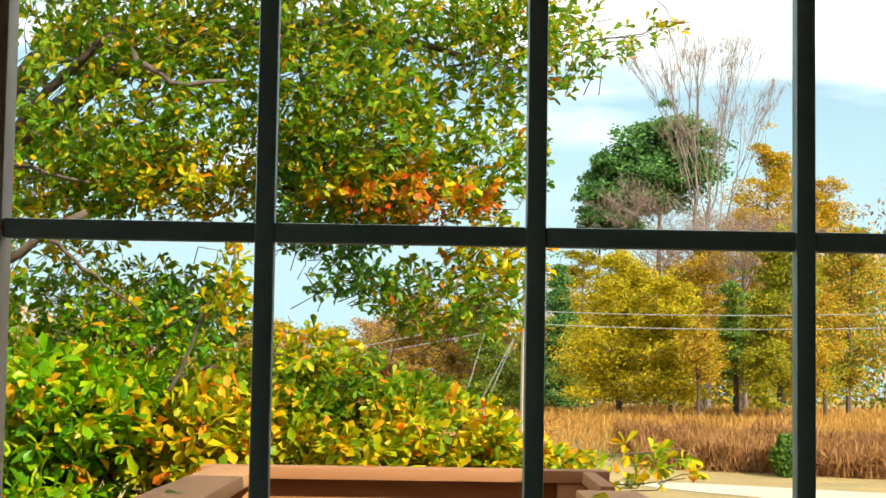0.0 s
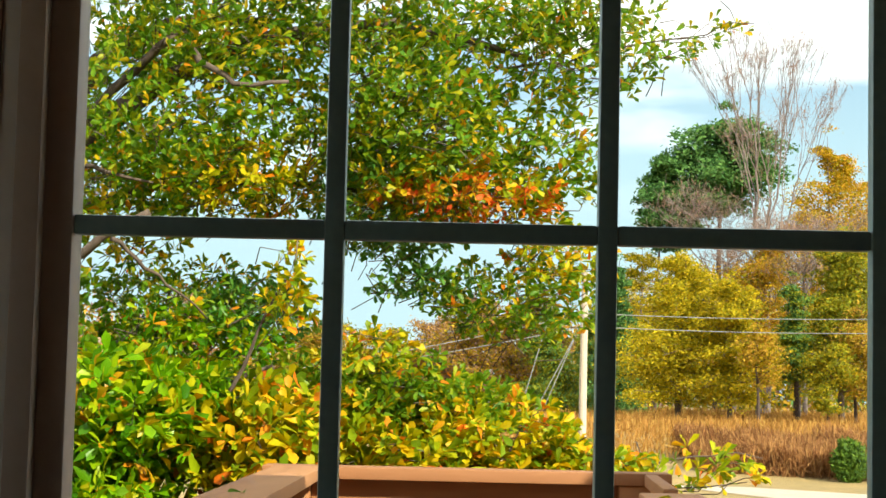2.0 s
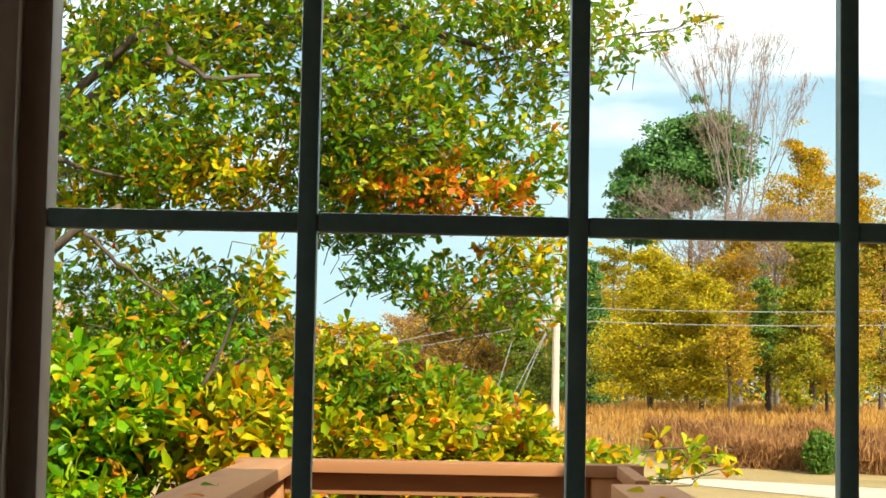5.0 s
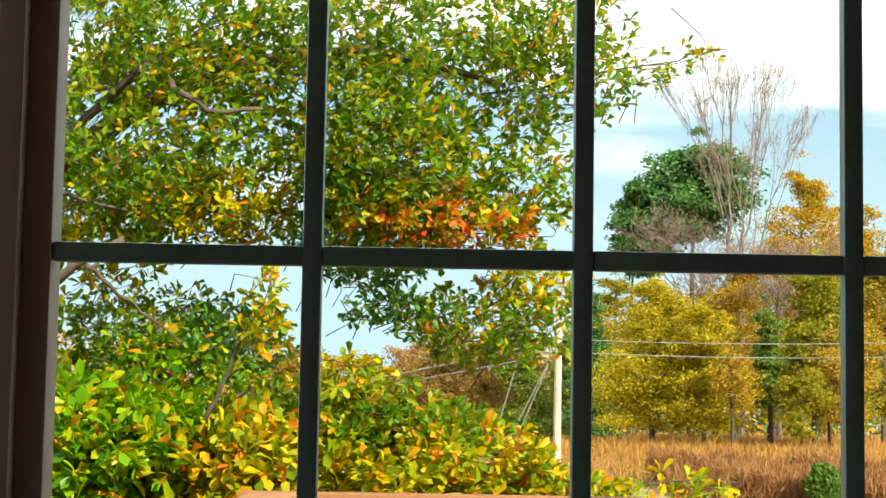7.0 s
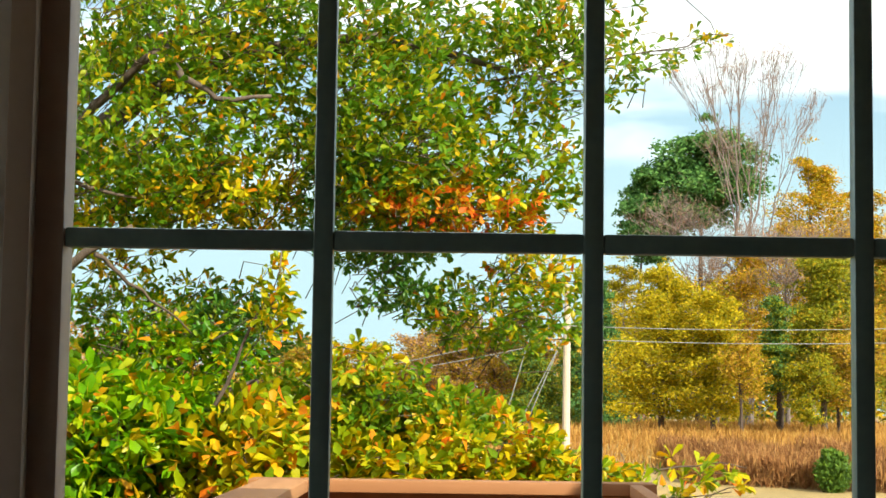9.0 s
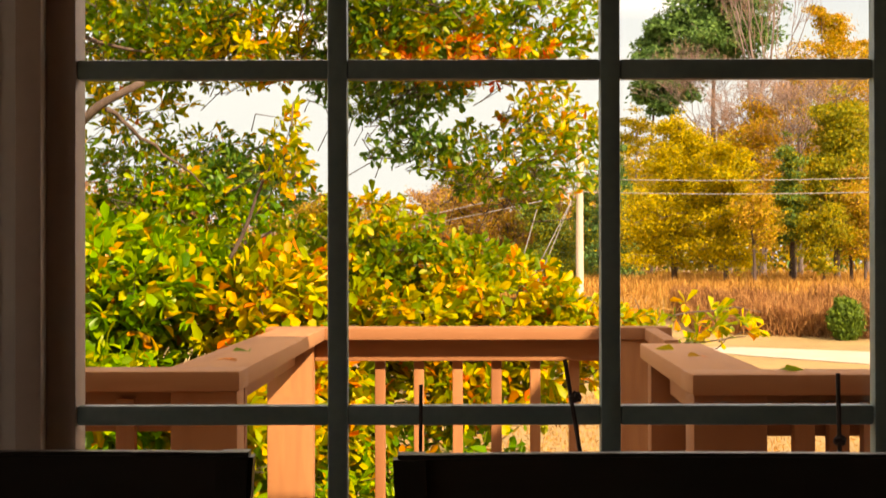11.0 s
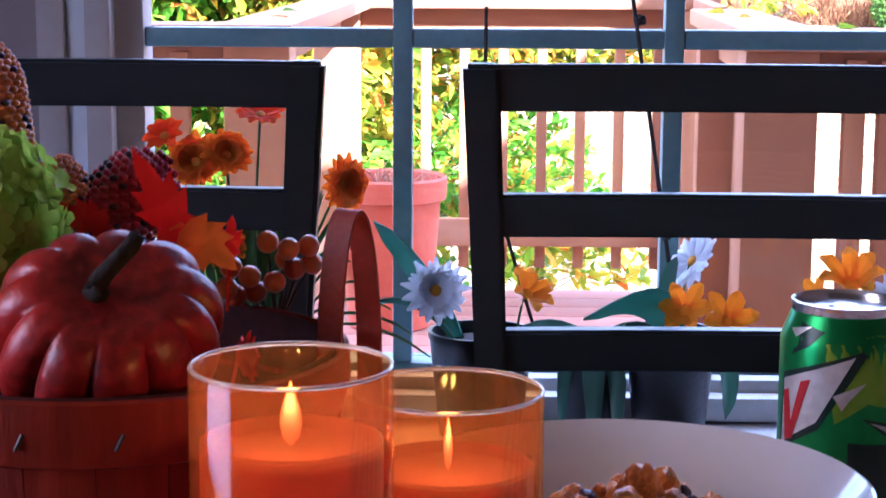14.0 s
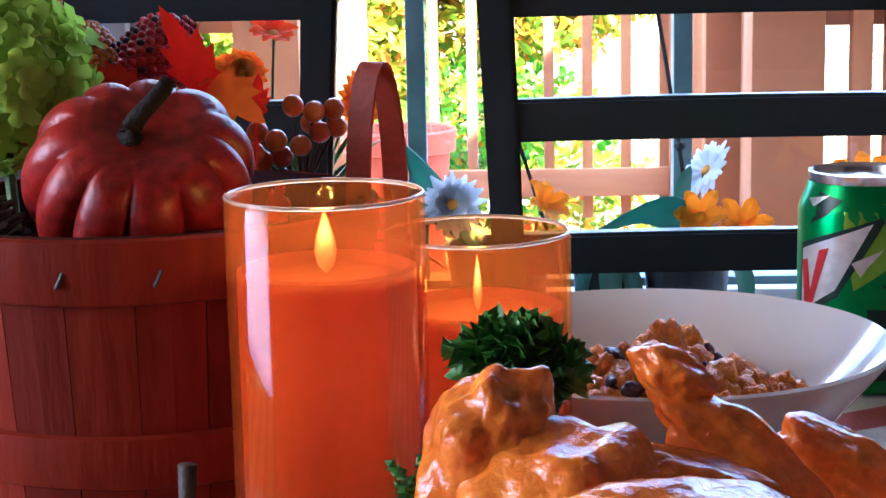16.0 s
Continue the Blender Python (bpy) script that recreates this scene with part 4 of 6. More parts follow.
clump((-0.22, 6.0, 1.22), (0.30, 0.4, 0.16), 90, 0.075, L_OLIVE)
clump((-0.9, 5.6, 0.1), (0.8, 0.7, 0.36), 420, 0.09, L_GREEN)
clump((-0.1, 5.7, 0.15), (0.5, 0.6, 0.40), 240, 0.085, L_GREEN)
clump((0.35, 6.0, -0.15), (0.35, 0.5, 0.22), 80, 0.085, L_YELLOW)
clump((-0.6, 5.6, -0.5), (0.9, 0.6, 0.36), 260, 0.085, L_GREEN)
clump((-1.75, 6.3, 1.3), (0.16, 0.6, 1.2), 180, 0.09, L_OLIVE)
clump((-1.9, 6.2, 0.2), (0.4, 0.6, 0.8), 300, 0.10, L_GREEN)
part("twigs", twigs, M_BARK, tree)

# leaves and bits fallen on the rail caps
for k, (x, y, a, m) in enumerate(((-0.50, 1.90, 30, L_RED), (-0.47, 2.25, 100, L_OLIVE), (0.50, 2.0, 70, L_RED), (0.44, 2.35, 10, L_YELLOW), (-0.1, 3.86, 45, L_RED), (0.62, 1.53, 120, L_OLIVE), (0.80, 1.55, 60, L_YELLOW), (-0.8, 1.65, 15, L_OLIVE))):
    fl = thing("fallen_leaf", "dry curled leaf lying on the rail cap", "leaf", (x, y, ZC + 0.001), a, group="fallen leaves")
    me = leaves_mesh("blade", np.array([[0.0, 0, 0.002], [0.012, 0.006, 0.003]]), np.array([[1.0, 0.1, 0.05], [0.4, 1.0, 0.1]]), np.array([0.05, 0.035]), np.array([0.02, 0.014]), np.random.default_rng(k), 0.1)
    mesh_part("blade", me, m, fl)


# ---- dining chairs ----
def dining_chair(cx, yb, rz):
    """Ladder-back chair; the back's top stands at (cx, yb), the seat towards the table."""
    c = thing("dining_chair", "black painted wooden ladder-back dining chair at the table", "chair", (cx, yb, 0), rz, group="chairs round the table")
    zs = [0.0, 0.45, 0.60, 0.76, 0.88, 1.004]
    for s in (-1, 1):
        bm = bmesh.new()
        rows = []
        for z in zs:
            k = z / 1.004
            xo, xi = s * (0.186 + 0.028 * k ** 2), s * (0.166 + 0.018 * k ** 2)
            yc = -0.055 + 0.055 * k ** 2 if z > 0.45 else -0.055 + 0.03 * (z / 0.45) - 0.019
            rows.append([bm.verts.new(p) for p in ((xo, yc - 0.016, z), (xi, yc - 0.016, z), (xi, yc + 0.016, z), (xo, yc + 0.016, z))])
        for a, b in zip(rows, rows[1:]):
            for i in range(4):
                bm.faces.new((a[i], a[(i + 1) % 4], b[(i + 1) % 4], b[i]) if s < 0 else (a[i], b[i], b[(i + 1) % 4], a[(i + 1) % 4]))
        bm.faces.new(rows[0]), bm.faces.new(rows[-1])
        bmesh.ops.recalc_face_normals(bm, faces=bm.faces[:])
        bmesh.ops.bevel(bm, geom=[e for e in bm.edges if abs((e.verts[0].co - e.verts[1].co).normalized().z) > 0.8 or max(v.co.z for v in e.verts) > 1.0], offset=0.004, segments=2, affect="EDGES")
        part("back_post", bm, M_BLACKWOOD, c, smooth=40)
    for z0, z1, bow in ((0.966, 1.004, 0.001), (0.866, 0.901, 0.001), (0.758, 0.792, 0.001), (0.648, 0.680, 0.001)):
        k = (z0 + z1) / 2 / 1.004
        yc, xi = -0.055 + 0.055 * k ** 2, 0.170 + 0.018 * k ** 2 + (0.010 if z1 > 1.0 else 0.0)
        bm = bmesh.new()
        rows = []
        for i in range(13):
            x = -xi + 2 * xi * i / 12
            d = 0.004 * (1 - (x / xi) ** 2)
            b = bow * (1 - (x / xi) ** 2)
            rows.append([bm.verts.new(p) for p in ((x, yc + d - 0.010, z0 + b * 0.3), (x, yc + d + 0.010, z0 + b * 0.3), (x, yc + d + 0.010, z1 + b - bow * 0.5), (x, yc + d - 0.010, z1 + b - bow * 0.5))])
        for a, b in zip(rows, rows[1:]):
            for i in range(4):
                bm.faces.new((a[i], b[i], b[(i + 1) % 4], a[(i + 1) % 4]))
        bm.faces.new(rows[0]), bm.faces.new(rows[-1])
        bmesh.ops.recalc_face_normals(bm, faces=bm.faces[:])
        bmesh.ops.bevel(bm, geom=[e for e in bm.edges if abs((e.verts[0].co - e.verts[1].co).normalized().x) > 0.8], offset=0.003, segments=2, affect="EDGES")
        part("back_slat", bm, M_BLACKWOOD, c, smooth=40)
    part("seat", box(-0.20, 0.20, -0.47, -0.075, 0.435, 0.462, 0.010), M_BLACKWOOD, c, smooth=40)
    for s in (-1, 1):
        part("leg", box(s * 0.175 - 0.018, s * 0.175 + 0.018, -0.455, -0.42, 0, 0.434, 0.003), M_BLACKWOOD, c)
        part("stretcher", box(s * 0.175 - 0.009, s * 0.175 + 0.009, -0.418, -0.082, 0.20, 0.225, 0.003), M_BLACKWOOD, c)
    return c


dining_chair(0.146, -0.292, 0)
dining_chair(-0.394, -0.275, 1.5)

# ---- table and cloth ----
TZ = 0.772
tbl = thing("dining_table", "dark wooden dining table under a striped cloth", "table", (0, -1.30, 0))
part("tabletop", box(-0.62, 0.72, -0.60, 0.70, TZ - 0.034, TZ - 0.005, 0.006), M_BLACKWOOD, tbl, smooth=40)
for sx, sy in product((-0.55, 0.65), (-0.53, 0.63)):
    part("leg", box(sx - 0.035, sx + 0.035, sy - 0.035, sy + 0.035, 0, TZ - 0.035, 0.004), M_BLACKWOOD, tbl)
M_CLOTH = mat("striped_cloth", (0.62, 0.54, 0.42), (0.48, 0.40, 0.30), 0.95, 60, bump=0.5)
_n, _l = M_CLOTH.node_tree.nodes, M_CLOTH.node_tree.links
_co, _mp, _wv, _cr, _mx = (_n.new(k) for k in ("ShaderNodeTexCoord", "ShaderNodeMapping", "ShaderNodeTexWave", "ShaderNodeValToRGB", "ShaderNodeMix"))
_mx.data_type = "RGBA"
_mp.inputs["Rotation"].default_value = (0, 0, radians(62))
_wv.inputs["Scale"].default_value, _wv.inputs["Distortion"].default_value = 4.2, 0.2
_cr.color_ramp.elements[0].position, _cr.color_ramp.elements[1].position = 0.60, 0.64
_l.new(_co.outputs["Object"], _mp.inputs["Vector"]), _l.new(_mp.outputs["Vector"], _wv.inputs["Vector"]), _l.new(_wv.outputs["Fac"], _cr.inputs["Fac"])
_l.new(_cr.outputs["Color"], _mx.inputs[0])
_l.new(_n["Principled BSDF"].inputs["Base Color"].links[0].from_socket, _mx.inputs[6])
_mx.inputs[7].default_value = (0.34, 0.06, 0.03, 1)
_l.new(_mx.outputs[2], _n["Principled BSDF"].inputs["Base Color"])
bm = bmesh.new()
bmesh.ops.create_grid(bm, x_segments=70, y_segments=70, size=0.5)
for v in bm.verts:
    v.co.z = 0.0012 * noise.noise(Vector((v.co.x * 14, v.co.y * 14, 3.1)))
    v.co.x, v.co.y = v.co.x * 1.2, v.co.y * 1.22
ext = bmesh.ops.extrude_face_region(bm, geom=bm.faces[:])
for g in ext["geom"]:
    if isinstance(g, bmesh.types.BMVert):
        g.co.z += 0.002
bmesh.ops.recalc_face_normals(bm, faces=bm.faces[:])
cloth = part("tablecloth", bm, M_CLOTH, None, smooth=60)
cloth.matrix_basis = pose(0.03, -1.24, TZ - 0.0032)
tagged(cloth, "cream woven tablecloth with rust-red stripes", "tablecloth")

# ---- basket and its harvest filling ----
M_BASKET = mat("red_stained_splint", (0.20, 0.016, 0.002), (0.12, 0.008, 0.001), 0.6, 18, stretch=(1, 1, 0.15), bump=0.25, by_object=0.5, spec=0.12)
# inside is darker than the splints: its shade is put into the colour
M_BASKSHADE = mat("basket_inner_shade", (0.05, 0.007, 0.004), (0.025, 0.004, 0.003), 0.85, 20, spec=0.2)
M_METAL = mat("staple_metal", (0.03, 0.022, 0.02), None, 0.6, 30)
BX, BY, BZ, RB0, RB1, HB = -0.201, -1.010, TZ + 0.001, 0.082, 0.0955, 0.156
basket = thing("bushel_basket", "red stained wooden splint basket with a strap handle", "basket", (BX, BY, BZ))
rb = lambda z: RB0 + (RB1 - RB0) * z / HB
for k in range(22):
    bm = bmesh.new()
    a0, a1 = 2 * math.pi * k / 22, 2 * math.pi * (k + 0.985) / 22
    rows = []
    for j in range(7):
        z = (HB - 0.002) * j / 6
        rows.append([bm.verts.new(((rb(z) - d) * math.cos(a), (rb(z) - d) * math.sin(a), z)) for d, a in ((0, a0), (0, (a0 + a1) / 2), (0, a1), (0.002, a1), (0.002, a0))])
    for p, q in zip(rows, rows[1:]):
        for i in range(5):
            bm.faces.new((p[i], p[(i + 1) % 5], q[(i + 1) % 5], q[i]))
    bm.faces.new(rows[0][::-1]), bm.faces.new(rows[-1])
    part("splint", bm, M_BASKET, basket)


def hoop(z0, z1, off, th, name):
    bm = bmesh.new()
    rows = []
    for k in range(72):
        a = 2 * math.pi * k / 72
        r0, r1 = rb(z0) + off, rb(z1) + off
        rows.append([bm.verts.new((r * math.cos(a), r * math.sin(a), z)) for r, z in ((r0, z0), (r0 + th * 0.8, z0 + 0.001), (r1 + th, (z0 + z1) / 2), (r1 + th * 0.8, z1 - 0.001), (r1, z1))])
    for i in range(72):
        p, q = rows[i], rows[(i + 1) % 72]
        for j in range(5):
            bm.faces.new((p[j], q[j], q[(j + 1) % 5], p[(j + 1) % 5]))
    bmesh.ops.recalc_face_normals(bm, faces=bm.faces[:])
    return part(name, bm, M_BASKSHADE if name == "inner_hoop" else M_BASKET, basket, smooth=50)


top_hoop = hoop(0.133, 0.159, 0.0003, 0.0026, "hoop")
hoop(0.060, 0.082, 0.0003, 0.0026, "hoop")
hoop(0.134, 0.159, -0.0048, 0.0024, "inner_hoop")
for k, a in enumerate((-2.15, -1.72, -1.35, -0.95, -2.5)):
    r = rb(0.15) + 0.0034
    part("staple", tube([(r * math.cos(a), r * math.sin(a), 0.141), (r * math.cos(a + 0.03), r * math.sin(a + 0.03), 0.147)], 0.0009, 5), M_METAL, basket)
# added packing and liner close the basket, coloured as if in shade
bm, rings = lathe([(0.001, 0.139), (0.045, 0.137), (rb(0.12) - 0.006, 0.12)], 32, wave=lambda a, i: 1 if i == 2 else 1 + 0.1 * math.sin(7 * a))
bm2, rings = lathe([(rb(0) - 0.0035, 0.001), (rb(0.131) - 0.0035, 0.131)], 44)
part("liner", bm2, M_BASKSHADE, basket)
part("packing", bm, M_BASKSHADE, basket, "packing added under the pumpkin, shade in its colour", smooth=60)
# strap handle: a loop of flat splint on the rim
bm = bmesh.new()
rows = []
ha = 0.16
for i in range(25):
    u = math.pi * i / 24
    w = 0.0130 * math.cos(u) * (1.05 if i < 24 else 1)
    h = 0.072 * math.sin(u) ** 0.75
    ctr = Vector((0.0985 * math.cos(ha), 0.0985 * math.sin(ha), 0.128 + h + (0.012 * math.sin(u))))
    tang = Vector((math.cos(1.02), math.sin(1.02), 0))
    nrm = Vector((-math.sin(1.02), math.cos(1.02), 0))
    p = ctr + tang * w
    t_u = Vector((0, 0, 1)) * math.sin(u) + tang * math.cos(u)
    rows.append([bm.verts.new(p + nrm * s * 0.0060 + t_u * o) for s, o in ((-1, 0), (1, 0), (1, 0.0017), (-1, 0.0017))])
for p, q in zip(rows, rows[1:]):
    for j in range(4):
        bm.faces.new((p[j], q[j], q[(j + 1) % 4], p[(j + 1) % 4]))
bm.faces.new(rows[0]), bm.faces.new(rows[-1])
bmesh.ops.recalc_face_normals(bm, faces=bm.faces[:])
part("handle", bm, mat("handle_splint", (0.30, 0.035, 0.014), (0.22, 0.024, 0.010), 0.6, 40, bump=0.2), basket, "bent strap handle", smooth=50)

# small pumpkin
pump = thing("pumpkin", "small dark red ribbed pumpkin with a curled stem in the basket", "pumpkin", (-0.2015, -1.035, BZ + 0.1485), 12)
pump.matrix_basis = pose(-0.2015, -1.030, BZ + 0.1430, 42, 4, 14)
prof = []
for i in range(25):
    u = math.pi * i / 24
    prof.append((0.0400 * math.sin(u) ** 0.72 + 0.0008, 0.0385 - 0.0385 * math.cos(u) - (0.010 * math.exp(-((math.pi - u) / 0.45) ** 2)) + (0.006 * math.exp(-(u / 0.5) ** 2))))
bm, rings = lathe(prof, 132, wave=lambda a, i: 1 + 0.20 * (abs(math.sin(a * 5.5 + 0.35 * math.sin(2 * a) + 0.2 * math.sin(3 * a))) ** 0.5 - 0.6) * math.sin(math.pi * i / 24) ** 0.35 + 0.05 * math.sin(2 * a + 1) + 0.03 * math.sin(3 * a))
cap(bm, rings[0], True), cap(bm, rings[-1])
M_PUMP = mat("pumpkin_skin", (0.32, 0.010, 0.004), (0.16, 0.005, 0.002), 0.38, 22, bump=0.2, spec=0.4, spread=(0.38, 0.55))
part("flesh", bm, M_PUMP, pump, smooth=75)
part("stem", tube(curve_points((-0.004, 0, 0.061), (-0.008, -0.002, 0.072), (0.0, 0.004, 0.078), 5) + [Vector((0.007, 0.010, 0.083)), Vector((0.009, 0.013, 0.086))],
                  [0.0085, 0.006, 0.0048, 0.0042, 0.0038, 0.0036, 0.0036, 0.0030], 8), mat("pumpkin_stem", (0.020, 0.013, 0.009), None, 0.8, 40, bump=0.4, spec=0.2), pump, "dark woody stem", smooth=70)


def lump(r, seed, sx=1.0, sy=1.0, sz=1.0, rough=0.25, freq=1.0, sub=3, fine=0.0, mid=0.5):
    """An uneven rounded lump."""
    bm = bmesh.new()
    bmesh.ops.create_icosphere(bm, subdivisions=sub, radius=1)
    o = Vector((seed * 7.3, seed * 1.7, seed * 3.1))
    for v in bm.verts:
        n = v.co.normalized()
        d = 1 + rough * noise.noise(n * freq * 1.6 + o) + mid * rough * noise.noise(n * freq * 4 + o) + fine * noise.noise(n * freq * 13 + o)
        v.co = Vector((n.x * sx, n.y * sy, n.z * sz)) * r * d
    return bm


# indian corn
def corn(label, base, tip, r, mats, seed):
    b, t = Vector(base), Vector(tip)
    c = thing("corn_cob", label, "corn", base, group="indian corn in the basket")
    ax = (t - b)
    ln = ax.length
    q = ax.to_track_quat("Z", "Y")
    rng = random.Random(seed)
    tb = bmesh.new()
    bmesh.ops.create_icosphere(tb, subdivisions=1, radius=1)
    tv, tf = [v.co.copy() for v in tb.verts], [[v.index for v in f.verts] for f in tb.faces]
    tb.free()
    sets = [([], []) for _ in mats]
    rows, per = int(ln / 0.0030), 19
    for i in range(rows):
        s = (i + 0.5) / rows
        rr = r * (0.80 + 0.35 * math.sin(math.pi * min(1, s * 0.8 + 0.15))) * (1 if s < 0.8 else max(0.15, 1 - ((s - 0.8) / 0.2) ** 2))
        for k in range(per):
            a = 2 * math.pi * (k + 0.5 * (i % 2)) / per
            p = q @ Vector((rr * math.cos(a), rr * math.sin(a), s * ln))
            m = Matrix.Translation(p) @ (q @ Vector((math.cos(a), math.sin(a), 0))).to_track_quat("Z", "Y").to_matrix().to_4x4() @ Matrix.Diagonal((0.0020 * rr / r + 0.0003, 0.0018, 0.0017, 1))
            vs, fs = sets[0 if rng.random() < 0.86 else 1]
            n0 = len(vs)
            vs += [m @ v for v in tv]
            fs += [[n0 + j for j in f] for f in tf]
    for (vs, fs), m in zip(sets, mats):
        me = bpy.data.meshes.new("grain")
        me.from_pydata(vs, [], fs)
        me.polygons.foreach_set("use_smooth", [True] * len(fs))
        mesh_part("grain", me, m, c)
    core, _ = lathe([(r * 0.7, 0), (r * 0.85, ln * 0.4), (r * 0.6, ln * 0.85), (0.001, ln)], 16)
    for v in core.verts:
        v.co = q @ v.co
    part("core", core, mats[0], c)
    return c


K_RED = mat("maroon_kernel", (0.58, 0.03, 0.045), (0.40, 0.018, 0.028), 0.3, 90, bump=0)
K_DK = mat("dark_kernel", (0.05, 0.012, 0.014), None, 0.3, 90, bump=0)
K_OR = mat("orange_kernel", (0.80, 0.26, 0.02), (0.62, 0.16, 0.012), 0.3, 90, bump=0)
corn("maroon indian corn cob standing behind the pumpkin", (-0.232, -0.955, 0.952), (-0.189, -0.94, 1.0025), 0.0165, [K_RED, K_DK], 1)
corn("orange indian corn cob with dark kernels", (-0.238, -0.975, 0.955), (-0.2315, -0.952, 1.003), 0.0115, [K_OR, K_DK], 2)
corn("tall orange indian corn cob leaning in the basket", (-0.248, -0.995, 0.945), (-0.262, -0.965, 1.058), 0.0145, [K_OR, K_DK], 3)

# hydrangea head
hyd = thing("hydrangea", "round pale green artificial hydrangea head in the basket", "flower", (-0.2565, -1.015, 0.985))
M_HYD = leaf_mat("hydrangea_petal", [(0, (0.36, 0.56, 0.05)), (0.5, (0.52, 0.70, 0.08)), (1, (0.66, 0.76, 0.16))], 0.6, 0.5)
bm = bmesh.new()
for k in range(4):
    a = k * math.pi / 2
    rot = Matrix.Rotation(a, 3, "Z")
    pts = [(0, 0, 0), (0.0035, -0.0042, 0.0012), (0.0085, -0.0036, 0.0022), (0.0100, 0, 0.0016), (0.0085, 0.0036, 0.0022), (0.0035, 0.0042, 0.0012), (0.005, 0, 0.0002)]
    vs = [bm.verts.new(rot @ Vector(p)) for p in pts]
    for i in range(6):
        bm.faces.new((vs[6], vs[i], vs[(i + 1) % 6]))
hyd_me = bpy.data.meshes.new("floret")
bm.to_mesh(hyd_me)
bm.free()
hyd_me.materials.append(M_HYD)
rng = random.Random(9)
for f in hyd_me.polygons:
    f.use_smooth = True
for i in range(240):
    z = 1 - 2 * (i + 0.5) / 240
    a = i * 2.39996
    n = Vector((math.sqrt(1 - z * z) * math.cos(a), math.sqrt(1 - z * z) * math.sin(a), z))
    f = new("floret", hyd_me)
    f.parent = hyd
    f.matrix_basis = Matrix.LocRotScale(Vector((n.x * 0.036, n.y * 0.033, n.z * 0.036)) * rng.uniform(0.86, 1.08), (n + Vector((rng.uniform(-0.4, 0.4), rng.uniform(-0.4, 0.4), rng.uniform(-0.4, 0.4)))).to_track_quat("Z", "Y") @ Euler((0, 0, rng.uniform(0, 6))).to_quaternion(), (0.78, 0.78, 1.0))
part("core", lump(0.029, 3, rough=0.1), M_HYD, hyd)
part("stalk", tube([(0, 0, -0.02), (0.004, -0.004, -0.085)], 0.0025, 6), mat("green_stalk", (0.12, 0.2, 0.05), None, 0.6, 40), hyd)


# maple leaves
def maple_leaf(label, base, tip, width, m, curl, seed):
    b, t = Vector(base), Vector(tip)
    ob = thing("maple_leaf", label, "leaf", base, group="artificial leaves in the basket")
    ax = t - b
    ln = ax.length
    y = ax.normalized()
    x = y.cross(Vector((0.1, -1, 0.2)).normalized()).normalized()
    z = x.cross(y)
    out = [(0.0, 0.04), (0.16, 0.05), (0.42, 0.16), (0.30, 0.24), (0.52, 0.46), (0.34, 0.44), (0.40, 0.66), (0.20, 0.60), (0.15, 0.80), (0.0, 1.0)]
    rim = out + [(-u, v) for u, v in out[-2:0:-1]]
    bm = bmesh.new()
    up, lo = [], []
    mid_u = []
    f = lambda u, v, o: x * (u * width * 2) + y * (v * ln) + z * (curl * (v - 0.5) ** 2 - 0.28 * abs(u) * width + 0.06 * width * noise.noise(Vector((u * 5, v * 5, seed))) + o)
    up = [bm.verts.new(f(u, v, 0.0005)) for u, v in rim]
    lo = [bm.verts.new(f(u, v, -0.0005)) for u, v in rim]
    cu, cl = [bm.verts.new(f(0, k, 0.0009)) for k in (0.25, 0.42, 0.75)], [bm.verts.new(f(0, k, -0.0003)) for k in (0.25, 0.42, 0.75)]
    n = len(rim)
    for i in range(n):
        j = (i + 1) % n
        k = 1
        bm.faces.new((cu[k], up[i], up[j]))
        bm.faces.new((cl[k], lo[j], lo[i]))
        bm.faces.new((up[i], lo[i], lo[j], up[j]))
    bmesh.ops.recalc_face_normals(bm, faces=bm.faces[:])
    part("blade", bm, m, ob, smooth=60)
    part("leaf_stem", tube([(0, 0, 0), -y * 0.012 + Vector((0, 0, -0.012))], 0.0008, 5), m, ob)
    return ob


M_LEAFR = leaf_mat("red_cloth_leaf", [(0, (0.80, 0.05, 0.010)), (1, (0.88, 0.10, 0.012))], 0.6, 0.6)
M_LEAFO = leaf_mat("orange_cloth_leaf", [(0, (0.88, 0.28, 0.02)), (1, (0.90, 0.36, 0.03))], 0.6, 0.6)
maple_leaf("bright red-orange artificial maple leaf above the pumpkin", (-0.171, -1.0, 0.972), (-0.192, -1.004, 1.0125), 0.0115, M_LEAFR, 0.006, 1)
maple_leaf("orange-yellow artificial maple leaf beside the pumpkin", (-0.172, -1.002, 0.981), (-0.149, -1.004, 0.962), 0.012, M_LEAFO, 0.008, 2)
maple_leaf("red artificial maple leaf behind the pumpkin", (-0.207, -0.978, 0.976), (-0.232, -0.982, 0.986), 0.008, M_LEAFR, 0.005, 3)
maple_leaf("small red artificial leaf by the berries", (-0.157, -0.975, 0.962), (-0.1545, -0.98, 0.982), 0.006, M_LEAFR, 0.004, 4)
maple_leaf("dark red artificial leaf inside the basket rim", (-0.150, -1.0, 0.925), (-0.135, -1.04, 0.934), 0.010, M_LEAFR, 0.004, 5)

